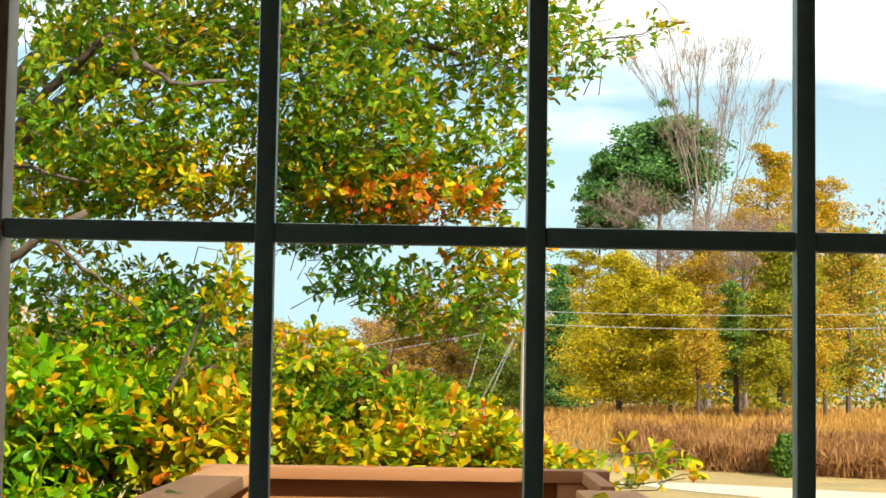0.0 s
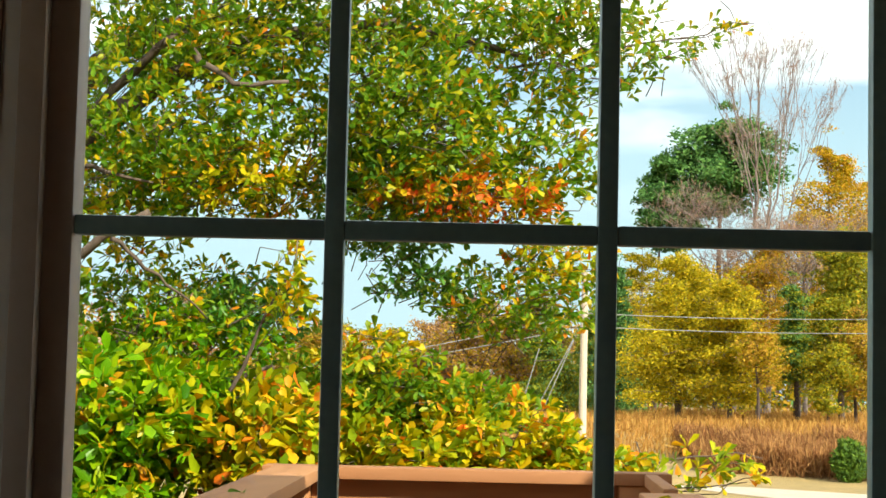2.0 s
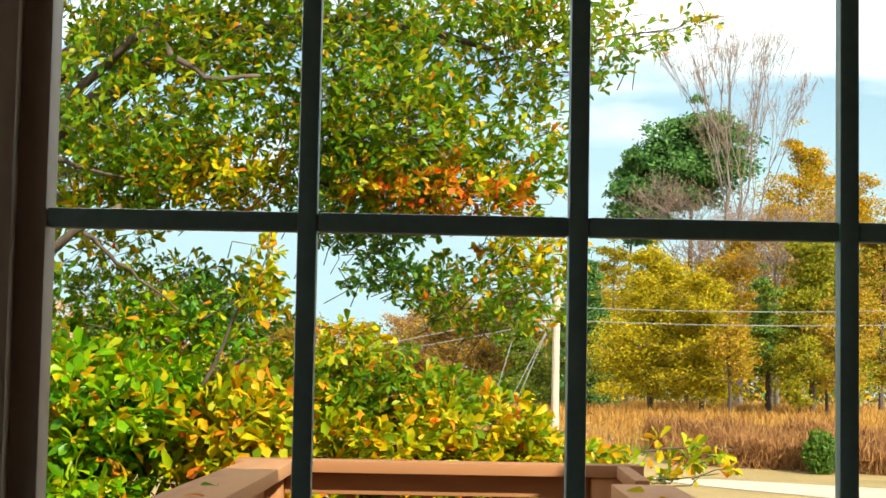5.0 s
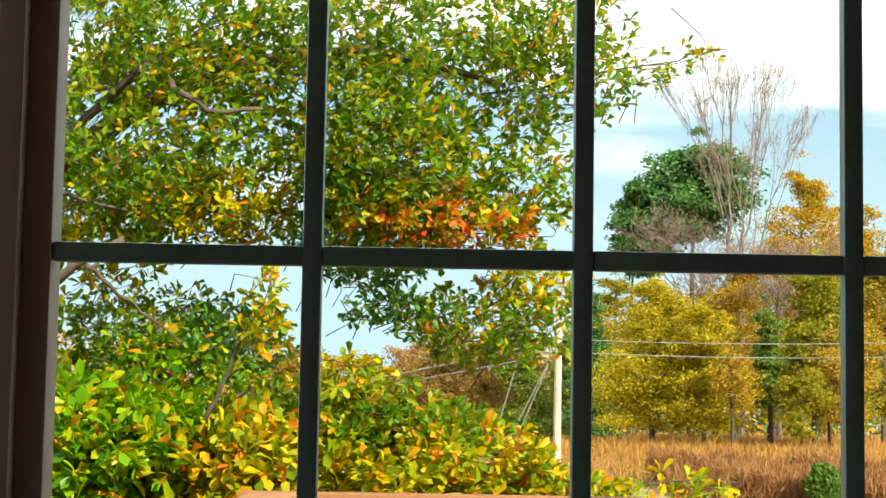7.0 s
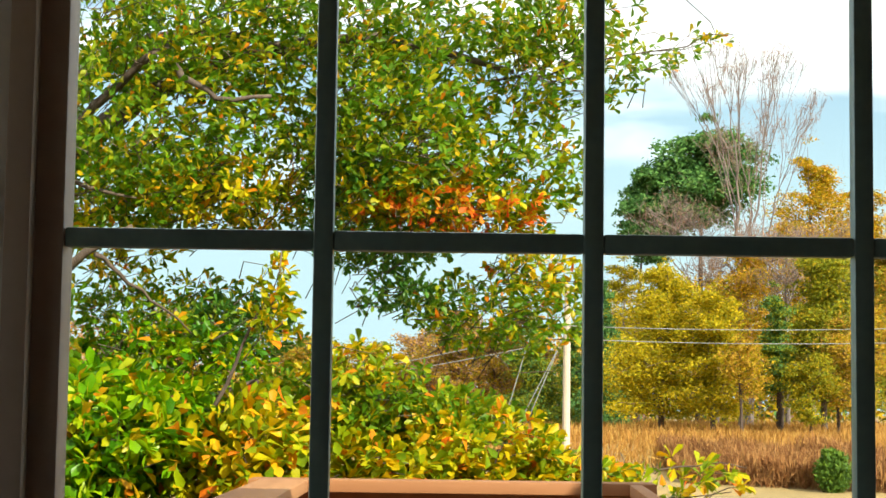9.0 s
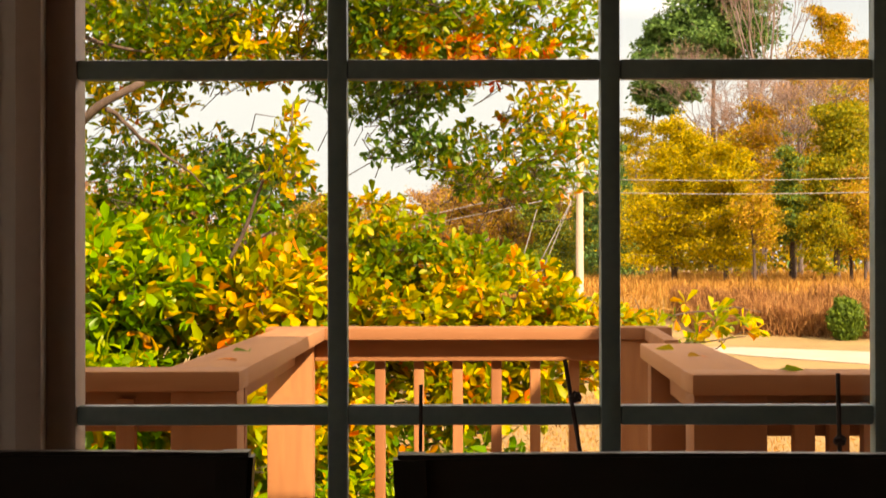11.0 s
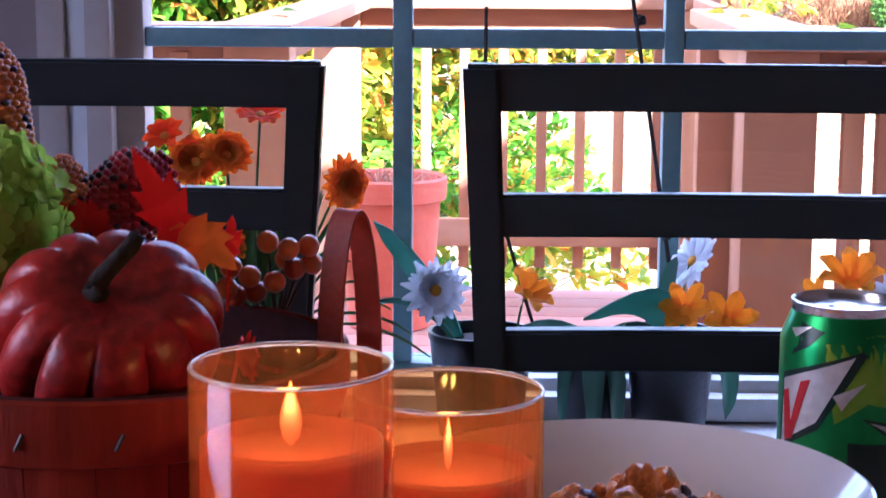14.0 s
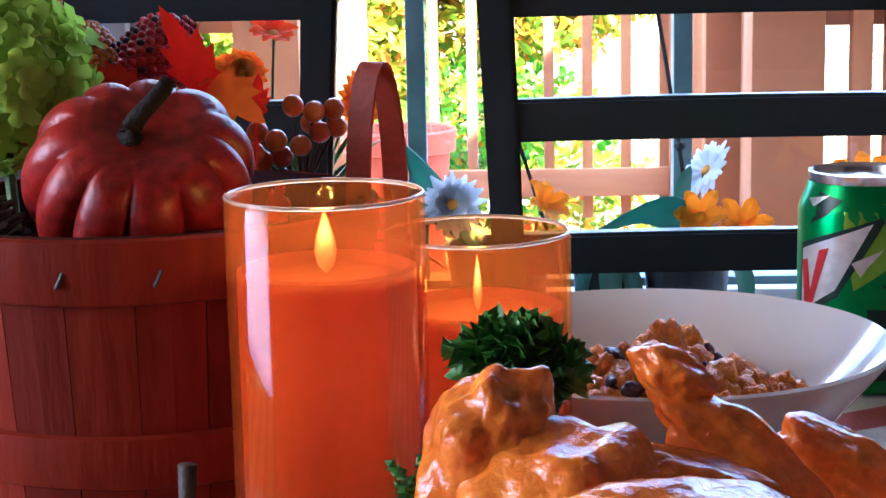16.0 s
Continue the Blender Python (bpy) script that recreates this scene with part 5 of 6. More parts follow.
# berry sprig
sprig = thing("berry_sprig", "sprig of glossy orange artificial berries on dark stems", "berries", (-0.145, -0.93, 0.925))
M_BERRY = mat("berry_skin", (0.66, 0.14, 0.010), (0.42, 0.05, 0.008), 0.3, 60, bump=0.05, spread=(0.3, 0.7), by_object=0.9)
M_DSTEM = mat("dark_stem", (0.05, 0.03, 0.02), None, 0.6, 60)
bm = bmesh.new()
bmesh.ops.create_icosphere(bm, subdivisions=3, radius=0.0052)
for v in bm.verts:
    v.co.z *= 0.95
    v.co *= 1 - 0.25 * max(0, v.co.z / 0.0052 - 0.92)
for f in bm.faces:
    f.smooth = True
berry_me = bpy.data.meshes.new("berry")
bm.to_mesh(berry_me)
bm.free()
berry_me.materials.append(M_BERRY)
BERRIES = [(-0.146, 0.962, 0), (-0.136, 0.9595, -4), (-0.1275, 0.960, 2), (-0.134, 0.9495, 1), (-0.1265, 0.9515, 5), (-0.154, 0.9465, -3), (-0.163, 0.950, 1),
           (-0.1645, 0.941, -3), (-0.143, 0.9435, 0), (-0.161, 0.9365, 2), (-0.1385, 0.953, 6), (-0.152, 0.938, 4)]
for x, z, d in BERRIES:
    b = new("berry", berry_me)
    b.parent = sprig
    p = Vector((x + 0.145, d * 0.001, z - 0.925))
    b.matrix_basis = Matrix.LocRotScale(p, Euler((x * 90, z * 70, d)), (1, 1, 1))
    part("berry_stem", tube(curve_points((0.002 + 0.1 * p.x, 0.004, -0.002), (p.x * 0.6, 0.006, p.z * 0.5), p, 4), [0.0009, 0.0008, 0.0007, 0.0006, 0.0006], 5), M_DSTEM, sprig)
part("stalk", tube([(0.0, 0.003, 0.002), (-0.01, 0.0, -0.03)], 0.0014, 6), M_DSTEM, sprig)
twig = thing("twig", "short dark broken twig in front of the basket", "twig", (-0.1605, -1.185, TZ + 0.001))
part("stick", tube([(0, 0, 0), (0.001, 0, 0.05), (0.004, 0.001, 0.086), (0.0045, 0.001, 0.097)], [0.0038, 0.0035, 0.003, 0.0034], 7), M_DSTEM, twig, smooth=60)
pine_cone = thing("pine_cone", "dark brown pine cone half hidden in the basket", "pine cone", (-0.256, -1.062, BZ + 0.135))
for i in range(60):
    s = (i + 0.5) / 60
    a = i * 2.4
    bm = lump(0.0055, i % 5, 1.2, 0.8, 0.35, 0.2, sub=1)
    sc = part("scale", bm, M_DSTEM, pine_cone)
    sc.matrix_basis = pose(0.015 * math.sin(math.pi * s) ** 0.6 * math.cos(a), 0.015 * math.sin(math.pi * s) ** 0.6 * math.sin(a), 0.034 * s, 0, -25, math.degrees(a))


# ---- candles ----
def glass_mat(name, tint, gloss):
    m = bpy.data.materials.new(name)
    m.use_nodes = True
    n, l = m.node_tree.nodes, m.node_tree.links
    t, g, x, w, mu = n.new("ShaderNodeBsdfTransparent"), n.new("ShaderNodeBsdfGlossy"), n.new("ShaderNodeMixShader"), n.new("ShaderNodeLayerWeight"), n.new("ShaderNodeMath")
    t.inputs["Color"].default_value = (*tint, 1)
    g.inputs["Roughness"].default_value = 0.04
    w.inputs["Blend"].default_value = 0.35
    mu.operation, mu.use_clamp = "MULTIPLY_ADD", True
    mu.inputs[1].default_value, mu.inputs[2].default_value = gloss, 0.02
    l.new(w.outputs["Fresnel"], mu.inputs[0]), l.new(mu.outputs[0], x.inputs[0])
    f, y = n.new("ShaderNodeBsdfTranslucent"), n.new("ShaderNodeMixShader")
    f.inputs["Color"].default_value = (1.0, 0.36, 0.06, 1)
    y.inputs[0].default_value = 0.07
    l.new(t.outputs[0], y.inputs[1]), l.new(f.outputs[0], y.inputs[2])
    l.new(y.outputs[0], x.inputs[1]), l.new(g.outputs[0], x.inputs[2]), l.new(x.outputs[0], n["Material Output"].inputs["Surface"])
    return m


M_AMBER = glass_mat("amber_glass", (1.0, 0.68, 0.34), 0.25)
M_WAX = bpy.data.materials.new("orange_wax")
M_WAX.use_nodes = True
_n, _l = M_WAX.node_tree.nodes, M_WAX.node_tree.links
_tr, _mx, _no, _ra = _n.new("ShaderNodeBsdfTranslucent"), _n.new("ShaderNodeMixShader"), _n.new("ShaderNodeTexNoise"), _n.new("ShaderNodeValToRGB")
_no.inputs["Scale"].default_value = 45
_ra.color_ramp.elements[0].color, _ra.color_ramp.elements[1].color = (0.58, 0.18, 0.002, 1), (0.68, 0.25, 0.003, 1)
_l.new(_no.outputs["Fac"], _ra.inputs["Fac"])
_l.new(_ra.outputs["Color"], _n["Principled BSDF"].inputs["Base Color"]), _l.new(_ra.outputs["Color"], _tr.inputs["Color"])
_n["Principled BSDF"].inputs["Roughness"].default_value = 0.4
_mx.inputs[0].default_value = 0.55
_l.new(_n["Principled BSDF"].outputs[0], _mx.inputs[1]), _l.new(_tr.outputs[0], _mx.inputs[2]), _l.new(_mx.outputs[0], _n["Material Output"].inputs["Surface"])
M_FLAME = bpy.data.materials.new("flame_glow")
M_FLAME.use_nodes = True
_p = M_FLAME.node_tree.nodes["Principled BSDF"]
_p.inputs["Base Color"].default_value = (0.6, 0.2, 0.01, 1)
_p.inputs["Emission Color"].default_value, _p.inputs["Emission Strength"].default_value = (1.0, 0.24, 0.008, 1), 0.09


# paler than the glass: the bright line on its rim, put into the colour
M_RIMGLINT = mat("glass_rim_highlight", (0.80, 0.52, 0.32), (0.74, 0.46, 0.28), 0.12, 40, bump=0, trans=0.6)


def candle(label, x, y, r, top, wax, flame_w, face):
    c = thing("candle", label, "candle", (x, y, TZ + 0.001), group="glass candles")
    z1, zw = top - TZ - 0.001, wax - TZ - 0.001
    bm, rings = lathe([(r * 0.9, 0.0), (r, 0.003), (r, z1 - 0.001), (r - 0.0006, z1), (r - 0.0016, z1 - 0.001), (r - 0.0018, 0.006), (r * 0.85, 0.005)], 72)
    cap(bm, rings[0], True), cap(bm, rings[-1])
    g = part("glass", bm, M_AMBER, c, "amber tinted glass cylinder", smooth=40)
    g.visible_shadow = False
    bm = bmesh.new()
    ring = []
    for k in range(72):
        a = 2 * math.pi * k / 72
        ring.append([bm.verts.new(((r - 0.0008 + 0.0009 * math.cos(b)) * math.cos(a), (r - 0.0008 + 0.0009 * math.cos(b)) * math.sin(a), z1 + 0.0008 + 0.0009 * math.sin(b))) for b in (0, 1.05, 2.09, 3.14, 4.19, 5.24)])
    for k in range(72):
        for j in range(6):
            bm.faces.new((ring[k][j], ring[(k + 1) % 72][j], ring[(k + 1) % 72][(j + 1) % 6], ring[k][(j + 1) % 6]))
    part("rim", bm, M_RIMGLINT, c, "pale ring added as the highlight on the glass rim", smooth=80)
    rw = r - 0.0035
    bm, rings = lathe([(rw, 0.0065), (rw, zw + 0.004), (rw - 0.002, zw + 0.005), (rw - 0.005, zw + 0.001), (rw * 0.5, zw - 0.001), (0.002, zw - 0.001)], 56,
                      wave=lambda a, i: 1 + (0.004 * math.sin(5 * a) if i < 4 else 0))
    cap(bm, rings[-1])
    part("wax", bm, M_WAX, c, "glowing orange wax", smooth=40)
    fl, rings = lathe([(0.0005, 0), (0.0030, 0.003), (0.0040, 0.008), (0.0034, 0.013), (0.0018, 0.018), (0.0003, 0.023)], 16)
    for v in fl.verts:
        v.co.x *= flame_w
        v.co.y *= 0.55
        v.co = Matrix.Rotation(face, 3, "Z") @ v.co + Vector((0, -0.002, zw + 0.0025))
    part("flame", fl, M_FLAME, c, "flickering plastic flame", smooth=80)
    for nm, z, e, rad in (("candle_glow", zw + 0.020, 0.0055, 0.004), ("candle_core", zw * 0.82, 0.0017, 0.008)):
        lamp = new(nm, bpy.data.lights.new(nm, "POINT"))
        lamp.data.energy, lamp.data.color, lamp.data.shadow_soft_size = e, (1.0, 0.52, 0.04), rad
        lamp.location = (x, y - 0.008 if nm == "candle_glow" else y, TZ + z)


candle("tall amber glass candle with orange wax and a lit flame", -0.1143, -1.120, 0.0358, 0.949, 0.919, 1.0, 0.0)
candle("shorter amber glass candle with orange wax, lit", -0.0612, -1.037, 0.0380, 0.920, 0.886, 0.45, 0.5)

# ---- bowl of stuffing ----
M_WHITE = mat("white_glaze", (0.70, 0.68, 0.66), (0.66, 0.64, 0.62), 0.12, 5, bump=0, coat=0.4)
bowl = thing("serving_bowl", "wide white glazed serving bowl full of roasted stuffing", "bowl", (0.022, -0.906, TZ + 0.001))
RBW, HW = 0.1145, 0.845 - TZ - 0.001
bm, rings = lathe([(0.048, 0), (0.052, 0.002), (0.056, 0.006), (0.075, 0.022), (0.098, 0.050), (RBW - 0.001, HW - 0.003), (RBW, HW - 0.001), (RBW - 0.002, HW), (RBW - 0.0045, HW - 0.003), (0.094, 0.050), (0.071, 0.025), (0.045, 0.012), (0.002, 0.010)], 96)
cap(bm, rings[0], True), cap(bm, rings[-1])
part("body", bm, M_WHITE, bowl, smooth=40)
M_FOOD = [mat("roast_bread", (0.86, 0.28, 0.010), (0.56, 0.13, 0.004), 0.5, 55, bump=0.5), mat("roast_squash", (0.88, 0.34, 0.010), (0.70, 0.20, 0.005), 0.4, 55, bump=0.4),
          mat("dark_cranberry", (0.10, 0.018, 0.02), (0.04, 0.008, 0.01), 0.3, 50, bump=0.3)]
food_me = []
for k in range(9):
    bm = lump(0.0125 if k < 7 else 0.0065, k + 1, 1.15, 1.0, 0.85, 0.36, 1.2, 3, 0.10)
    for f in bm.faces:
        f.smooth = True
    me = bpy.data.meshes.new("chunk")
    bm.to_mesh(me)
    bm.free()
    me.materials.append(M_FOOD[0] if k < 4 else (M_FOOD[1] if k < 7 else M_FOOD[2]))
    food_me.append(me)
food = thing("stuffing", "heap of browned stuffing chunks with dark berries in the bowl", "food", (0.034, -0.906, TZ + 0.016))
rng = random.Random(21)
for i in range(340):
    a, r = rng.uniform(0, 6.28), 0.068 * math.sqrt(rng.random())
    h = 0.048 * (1 - (r / 0.085) ** 2) * (1.0 - 0.25 * max(0, math.cos(a)))
    c = new("chunk", food_me[rng.choice([0, 0, 1, 1, 2, 3, 4, 5, 6, 7, 8])])
    c.parent = food
    c.matrix_basis = Matrix.LocRotScale((r * math.cos(a), r * math.sin(a), h * rng.uniform(0.55, 1.08) + 0.004), Euler((rng.uniform(0, 6), rng.uniform(0, 6), rng.uniform(0, 6))), Vector((rng.uniform(0.8, 1.3), 1, 1)) * rng.uniform(0.25, 0.75))
part("cinnamon", tube([(-0.058, 0.0, 0.045), (-0.062, -0.01, 0.07)], 0.0035, 8), mat("cinnamon_bark", (0.16, 0.05, 0.03), None, 0.7, 60), food)

# ---- roast turkey ----
M_SKIN = mat("roast_skin", (0.78, 0.22, 0.008), (0.44, 0.085, 0.004), 0.22, 16, sss=0.25, bump=0.35, grain=14, spread=(0.32, 0.6))
M_SKIN2 = mat("browned_skin", (0.82, 0.22, 0.008), (0.50, 0.095, 0.004), 0.26, 20, sss=0.25, bump=0.35, grain=12, spread=(0.3, 0.6))
turkey = thing("roast_turkey", "glossy golden-brown roast turkey with lumpy skin", "turkey", (0.01, -1.275, TZ + 0.012))


def flesh(name, m, at, size, rot, seed, rough=0.18, freq=1.2, label=""):
    ob = part(name, lump(1.0, seed, *size, rough, freq, 5, 0.022, 0.22), m, turkey, label, smooth=80)
    ob.matrix_basis = pose(*at, *rot)
    return ob


flesh("breast", M_SKIN, (-0.018, -0.005, 0.056), (0.072, 0.058, 0.052), (0, 4, 8), 1, 0.14)
flesh("thigh", M_SKIN, (0.058, -0.006, 0.042), (0.056, 0.055, 0.050), (0, 14, -12), 2, 0.2)
flesh("neck_end", M_SKIN, (-0.066, 0.033, 0.100), (0.021, 0.022, 0.032), (0, 14, 0), 3, 0.28)
flesh("shoulder", M_SKIN, (-0.046, 0.022, 0.088), (0.032, 0.028, 0.032), (0, 60, 0), 4, 0.22)
flesh("drumstick", M_SKIN2, (0.012, 0.060, 0.095), (0.036, 0.014, 0.0125), (0, 40, -10), 5, 0.22)
flesh("drumstick_end", M_SKIN2, (-0.010, 0.062, 0.122), (0.014, 0.009, 0.008), (0, 30, -10), 6, 0.2)
flesh("wing", M_SKIN2, (0.050, 0.085, 0.082), (0.028, 0.014, 0.0125), (0, 32, -6), 7, 0.2)
flesh("wing_tip", M_SKIN2, (0.080, 0.080, 0.068), (0.018, 0.014, 0.014), (0, 25, 0), 8, 0.3)
flesh("skin_fold", M_SKIN, (-0.012, 0.032, 0.094), (0.040, 0.018, 0.012), (0, 18, 0), 9, 0.3)
flesh("tail", M_SKIN, (0.100, 0.04, 0.045), (0.030, 0.040, 0.045), (0, 0, 0), 10, 0.25)
platter = thing("platter", "oval white serving platter under the roast turkey", "platter", (0.02, -1.275, TZ + 0.001))
bm, rings = lathe([(0.09, 0), (0.10, 0.002), (0.135, 0.010), (0.138, 0.012), (0.134, 0.0125), (0.10, 0.006), (0.002, 0.005)], 72)
cap(bm, rings[0], True), cap(bm, rings[-1])
for v in bm.verts:
    v.co.y *= 0.66
part("dish", bm, M_WHITE, platter, smooth=40)


# kale garnish
def kale(label, at, size, seed, n=9):
    """A tuft of many small frilled blades round short stalks."""
    k = thing("kale", label, "kale", at, group="kale garnish")
    rng = random.Random(seed)
    for i in range(n):
        bm = bmesh.new()
        a, tilt = rng.uniform(0, 6.28), rng.uniform(0.1, 1.35)
        d = Vector((math.cos(a) * math.sin(tilt), math.sin(a) * math.sin(tilt) * 0.7, math.cos(tilt)))
        s = d.cross(Vector((rng.uniform(-1, 1), rng.uniform(-1, 1), rng.uniform(-1, 1)))).normalized()
        u = s.cross(d)
        o = d * size * rng.uniform(0.05, 0.55)
        L = size * rng.uniform(0.26, 0.46)
        rows = []
        for r in range(7):
            t = r / 6
            row = []
            for c in range(-12, 13):
                w = c / 12
                edge = max(abs(w) ** 1.5, t ** 2)
                ph = 15 * w + seed + i * 2.1
                ang = w * 1.5
                rad = L * t * (1 + 0.18 * edge * math.sin(ph * 2.7) + 0.10 * edge * math.sin(ph * 6.1))
                p = o + (d * math.cos(ang) + s * math.sin(ang)) * rad + u * (L * edge * t * (0.26 * math.sin(ph * 1.7) + 0.14 * math.sin(ph * 4.9 + t * 3)))
                row.append(bm.verts.new(p))
            rows.append(row)
        for p, q in zip(rows, rows[1:]):
            for j in range(24):
                bm.faces.new((p[j], p[j + 1], q[j + 1], q[j]))
        part("leaf", bm, M_KALE, k, smooth=150)
    part("stalk", tube([(0, 0, -0.012), (0, 0, size * 0.3)], 0.0025, 6), M_KALE, k)
    return k


M_KALE = mat("kale_leaf", (0.07, 0.24, 0.02), (0.03, 0.12, 0.012), 0.4, 80, bump=0.3, spread=(0.3, 0.7))
kale("curly dark green kale sprig on the turkey", (-0.047, -1.205, 0.900), 0.029, 3, 70)
kale("curly green kale piece beside the turkey", (-0.0745, -1.212, 0.866), 0.020, 5, 10)
kale("dark green kale leaf at the platter's rim", (0.098, -1.13, 0.800), 0.024, 8, 14)

# ---- soda can ----
M_CAN = mat("green_can_print", (0.03, 0.30, 0.06), (0.02, 0.24, 0.05), 0.28, 20, metal=0.75, bump=0.03)
M_LIME = mat("lime_can_print", (0.28, 0.50, 0.03), (0.20, 0.42, 0.03), 0.28, 20, metal=0.75, bump=0.03)
M_CANDK = mat("dark_can_print", (0.008, 0.03, 0.018), None, 0.3, 20, metal=0.3, bump=0)
M_CANRED = mat("red_can_print", (0.50, 0.02, 0.02), None, 0.3, 20, metal=0.4, bump=0)
M_CANWHT = mat("silver_can_print", (0.68, 0.66, 0.62), None, 0.3, 20, metal=0.6, bump=0)
M_ALU = mat("bare_aluminium", (0.75, 0.75, 0.77), (0.68, 0.68, 0.70), 0.22, 60, metal=1.0, bump=0.02)
CR, CH = 0.0365, 0.126
can = thing("soda_can", "green aluminium soda can with angular coloured print", "can", (0.1575, -0.728, TZ + 0.001))
bm, rings = lathe([(0.024, 0.003), (0.027, 0.0), (0.030, 0.004), (CR, 0.012), (CR, 0.104), (CR - 0.001, 0.108), (0.0305, 0.1205)], 64)
cap(bm, rings[0], True)
part("body", bm, M_CAN, can, smooth=40)
bm, rings = lathe([(0.0300, 0.1200), (0.0310, 0.1235), (0.0312, CH), (0.0298, CH + 0.0004), (0.0284, CH - 0.0015), (0.0280, 0.1195), (0.0262, 0.1190), (0.0255, 0.1212), (0.001, 0.1212)], 64)
cap(bm, rings[-1])
lid = part("lid", bm, M_ALU, can, "bare aluminium lid", smooth=40)
bm = bmesh.new()
bmesh.ops.create_circle(bm, cap_ends=True, segments=24, radius=1)
for v in bm.verts:
    v.co = Vector((v.co.x * 0.0075, v.co.y * 0.0125 - 0.002, 0.1228))
bmesh.ops.solidify(bm, geom=bm.faces[:], thickness=0.0011)
part("pull_tab", bm, M_ALU, lid)
bm, rings = lathe([(0.0115, 0.1214), (0.0125, 0.1222), (0.0135, 0.1214)], 24)
part("opening_score", bm, M_ALU, lid).location.y = -0.006


def on_can(poly, m, lift, label=""):
    """A printed shape: a polygon in (degrees round the can from the front, height) laid on its side."""
    bm = bmesh.new()
    vs = [bm.verts.new((radians(a), 0, z)) for a, z in poly]
    bm.faces.new(vs)
    bmesh.ops.triangulate(bm, faces=bm.faces[:])
    for _ in range(4):
        long_edges = [e for e in bm.edges if abs(e.verts[0].co.x - e.verts[1].co.x) > 0.08]
        if long_edges:
            bmesh.ops.subdivide_edges(bm, edges=long_edges, cuts=1)
            bmesh.ops.triangulate(bm, faces=bm.faces[:])
    for v in bm.verts:
        a, z = v.co.x, v.co.z
        r = (CR if z < 0.104 else CR - (z - 0.104) * 0.36) + lift
        v.co = Vector((r * math.sin(a), -r * math.cos(a), z))
    bmesh.ops.recalc_face_normals(bm, faces=bm.faces[:])
    return part("print", bm, m, can, label, smooth=60)


on_can([(-30, 0.108), (-18, 0.062), (10, 0.074), (62, 0.066), (70, 0.108), (20, 0.112)], M_LIME, 0.0003)
on_can([(-20, 0.034), (16, 0.046), (40, 0.052), (30, 0.030), (-8, 0.026)], M_LIME, 0.0003)
on_can([(-75, 0.086), (5, 0.104), (8, 0.101), (-32, 0.058), (-78, 0.040)], M_CANDK, 0.0006)
on_can([(-72, 0.083), (-2, 0.1005), (-34, 0.062), (-74, 0.045)], M_CANWHT, 0.0009)
on_can([(-72, 0.076), (-64, 0.078), (-60, 0.060), (-50, 0.084), (-40, 0.086), (-58, 0.050), (-68, 0.048)], M_CANRED, 0.0012)
on_can([(-20, 0.078), (8, 0.086), (-6, 0.076), (-12, 0.070)], M_CANWHT, 0.0009)
on_can([(5, 0.066), (45, 0.060), (48, 0.046), (22, 0.058)], M_CANDK, 0.0006)
on_can([(12, 0.0635), (42, 0.058), (44, 0.050), (26, 0.0585)], M_CANWHT, 0.0009)
on_can([(-4, 0.010), (-6, 0.052), (38, 0.050), (60, 0.056), (66, 0.012)], M_CANDK, 0.0005)
on_can([(-58, 0.1165), (-30, 0.113), (-44, 0.104), (-62, 0.098)], M_CANDK, 0.0008)
on_can([(-70, 0.112), (-44, 0.115), (-60, 0.108)], M_CANWHT, 0.0010)

# ---- flowers on the sill ----
M_BLKPOT = mat("black_glazed_pot", (0.012, 0.013, 0.016), (0.007, 0.008, 0.010), 0.3, 30, bump=0.1)
M_SOIL = mat("pot_soil", (0.06, 0.04, 0.03), (0.02, 0.015, 0.01), 0.95, 60, bump=0.6)
M_STRAP = leaf_mat("strap_leaf", [(0, (0.14, 0.31, 0.24)), (1, (0.22, 0.40, 0.34))], 0.22, 0.5)
M_STALK = mat("flower_stalk", (0.10, 0.20, 0.05), (0.06, 0.13, 0.03), 0.5, 40)
M_STAKE = mat("dark_stake", (0.03, 0.02, 0.02), None, 0.6, 60)
M_PETW = leaf_mat("white_petal", [(0, (0.84, 0.86, 0.90)), (1, (0.92, 0.93, 0.94))], 0.5, 0.55)
M_PETY = leaf_mat("yellow_petal", [(0, (0.90, 0.42, 0.01)), (1, (0.94, 0.58, 0.015))], 0.5, 0.65)
M_PETO = leaf_mat("orange_petal", [(0, (0.92, 0.34, 0.015)), (1, (0.95, 0.52, 0.02))], 0.5, 0.75)
M_PETR = leaf_mat("red_orange_petal", [(0, (0.90, 0.18, 0.015)), (1, (0.93, 0.30, 0.02))], 0.5, 0.75)
M_CENTRE = mat("flower_centre", (0.85, 0.42, 0.02), (0.65, 0.25, 0.01), 0.8, 200, bump=0.4)
SZ = 0.6475


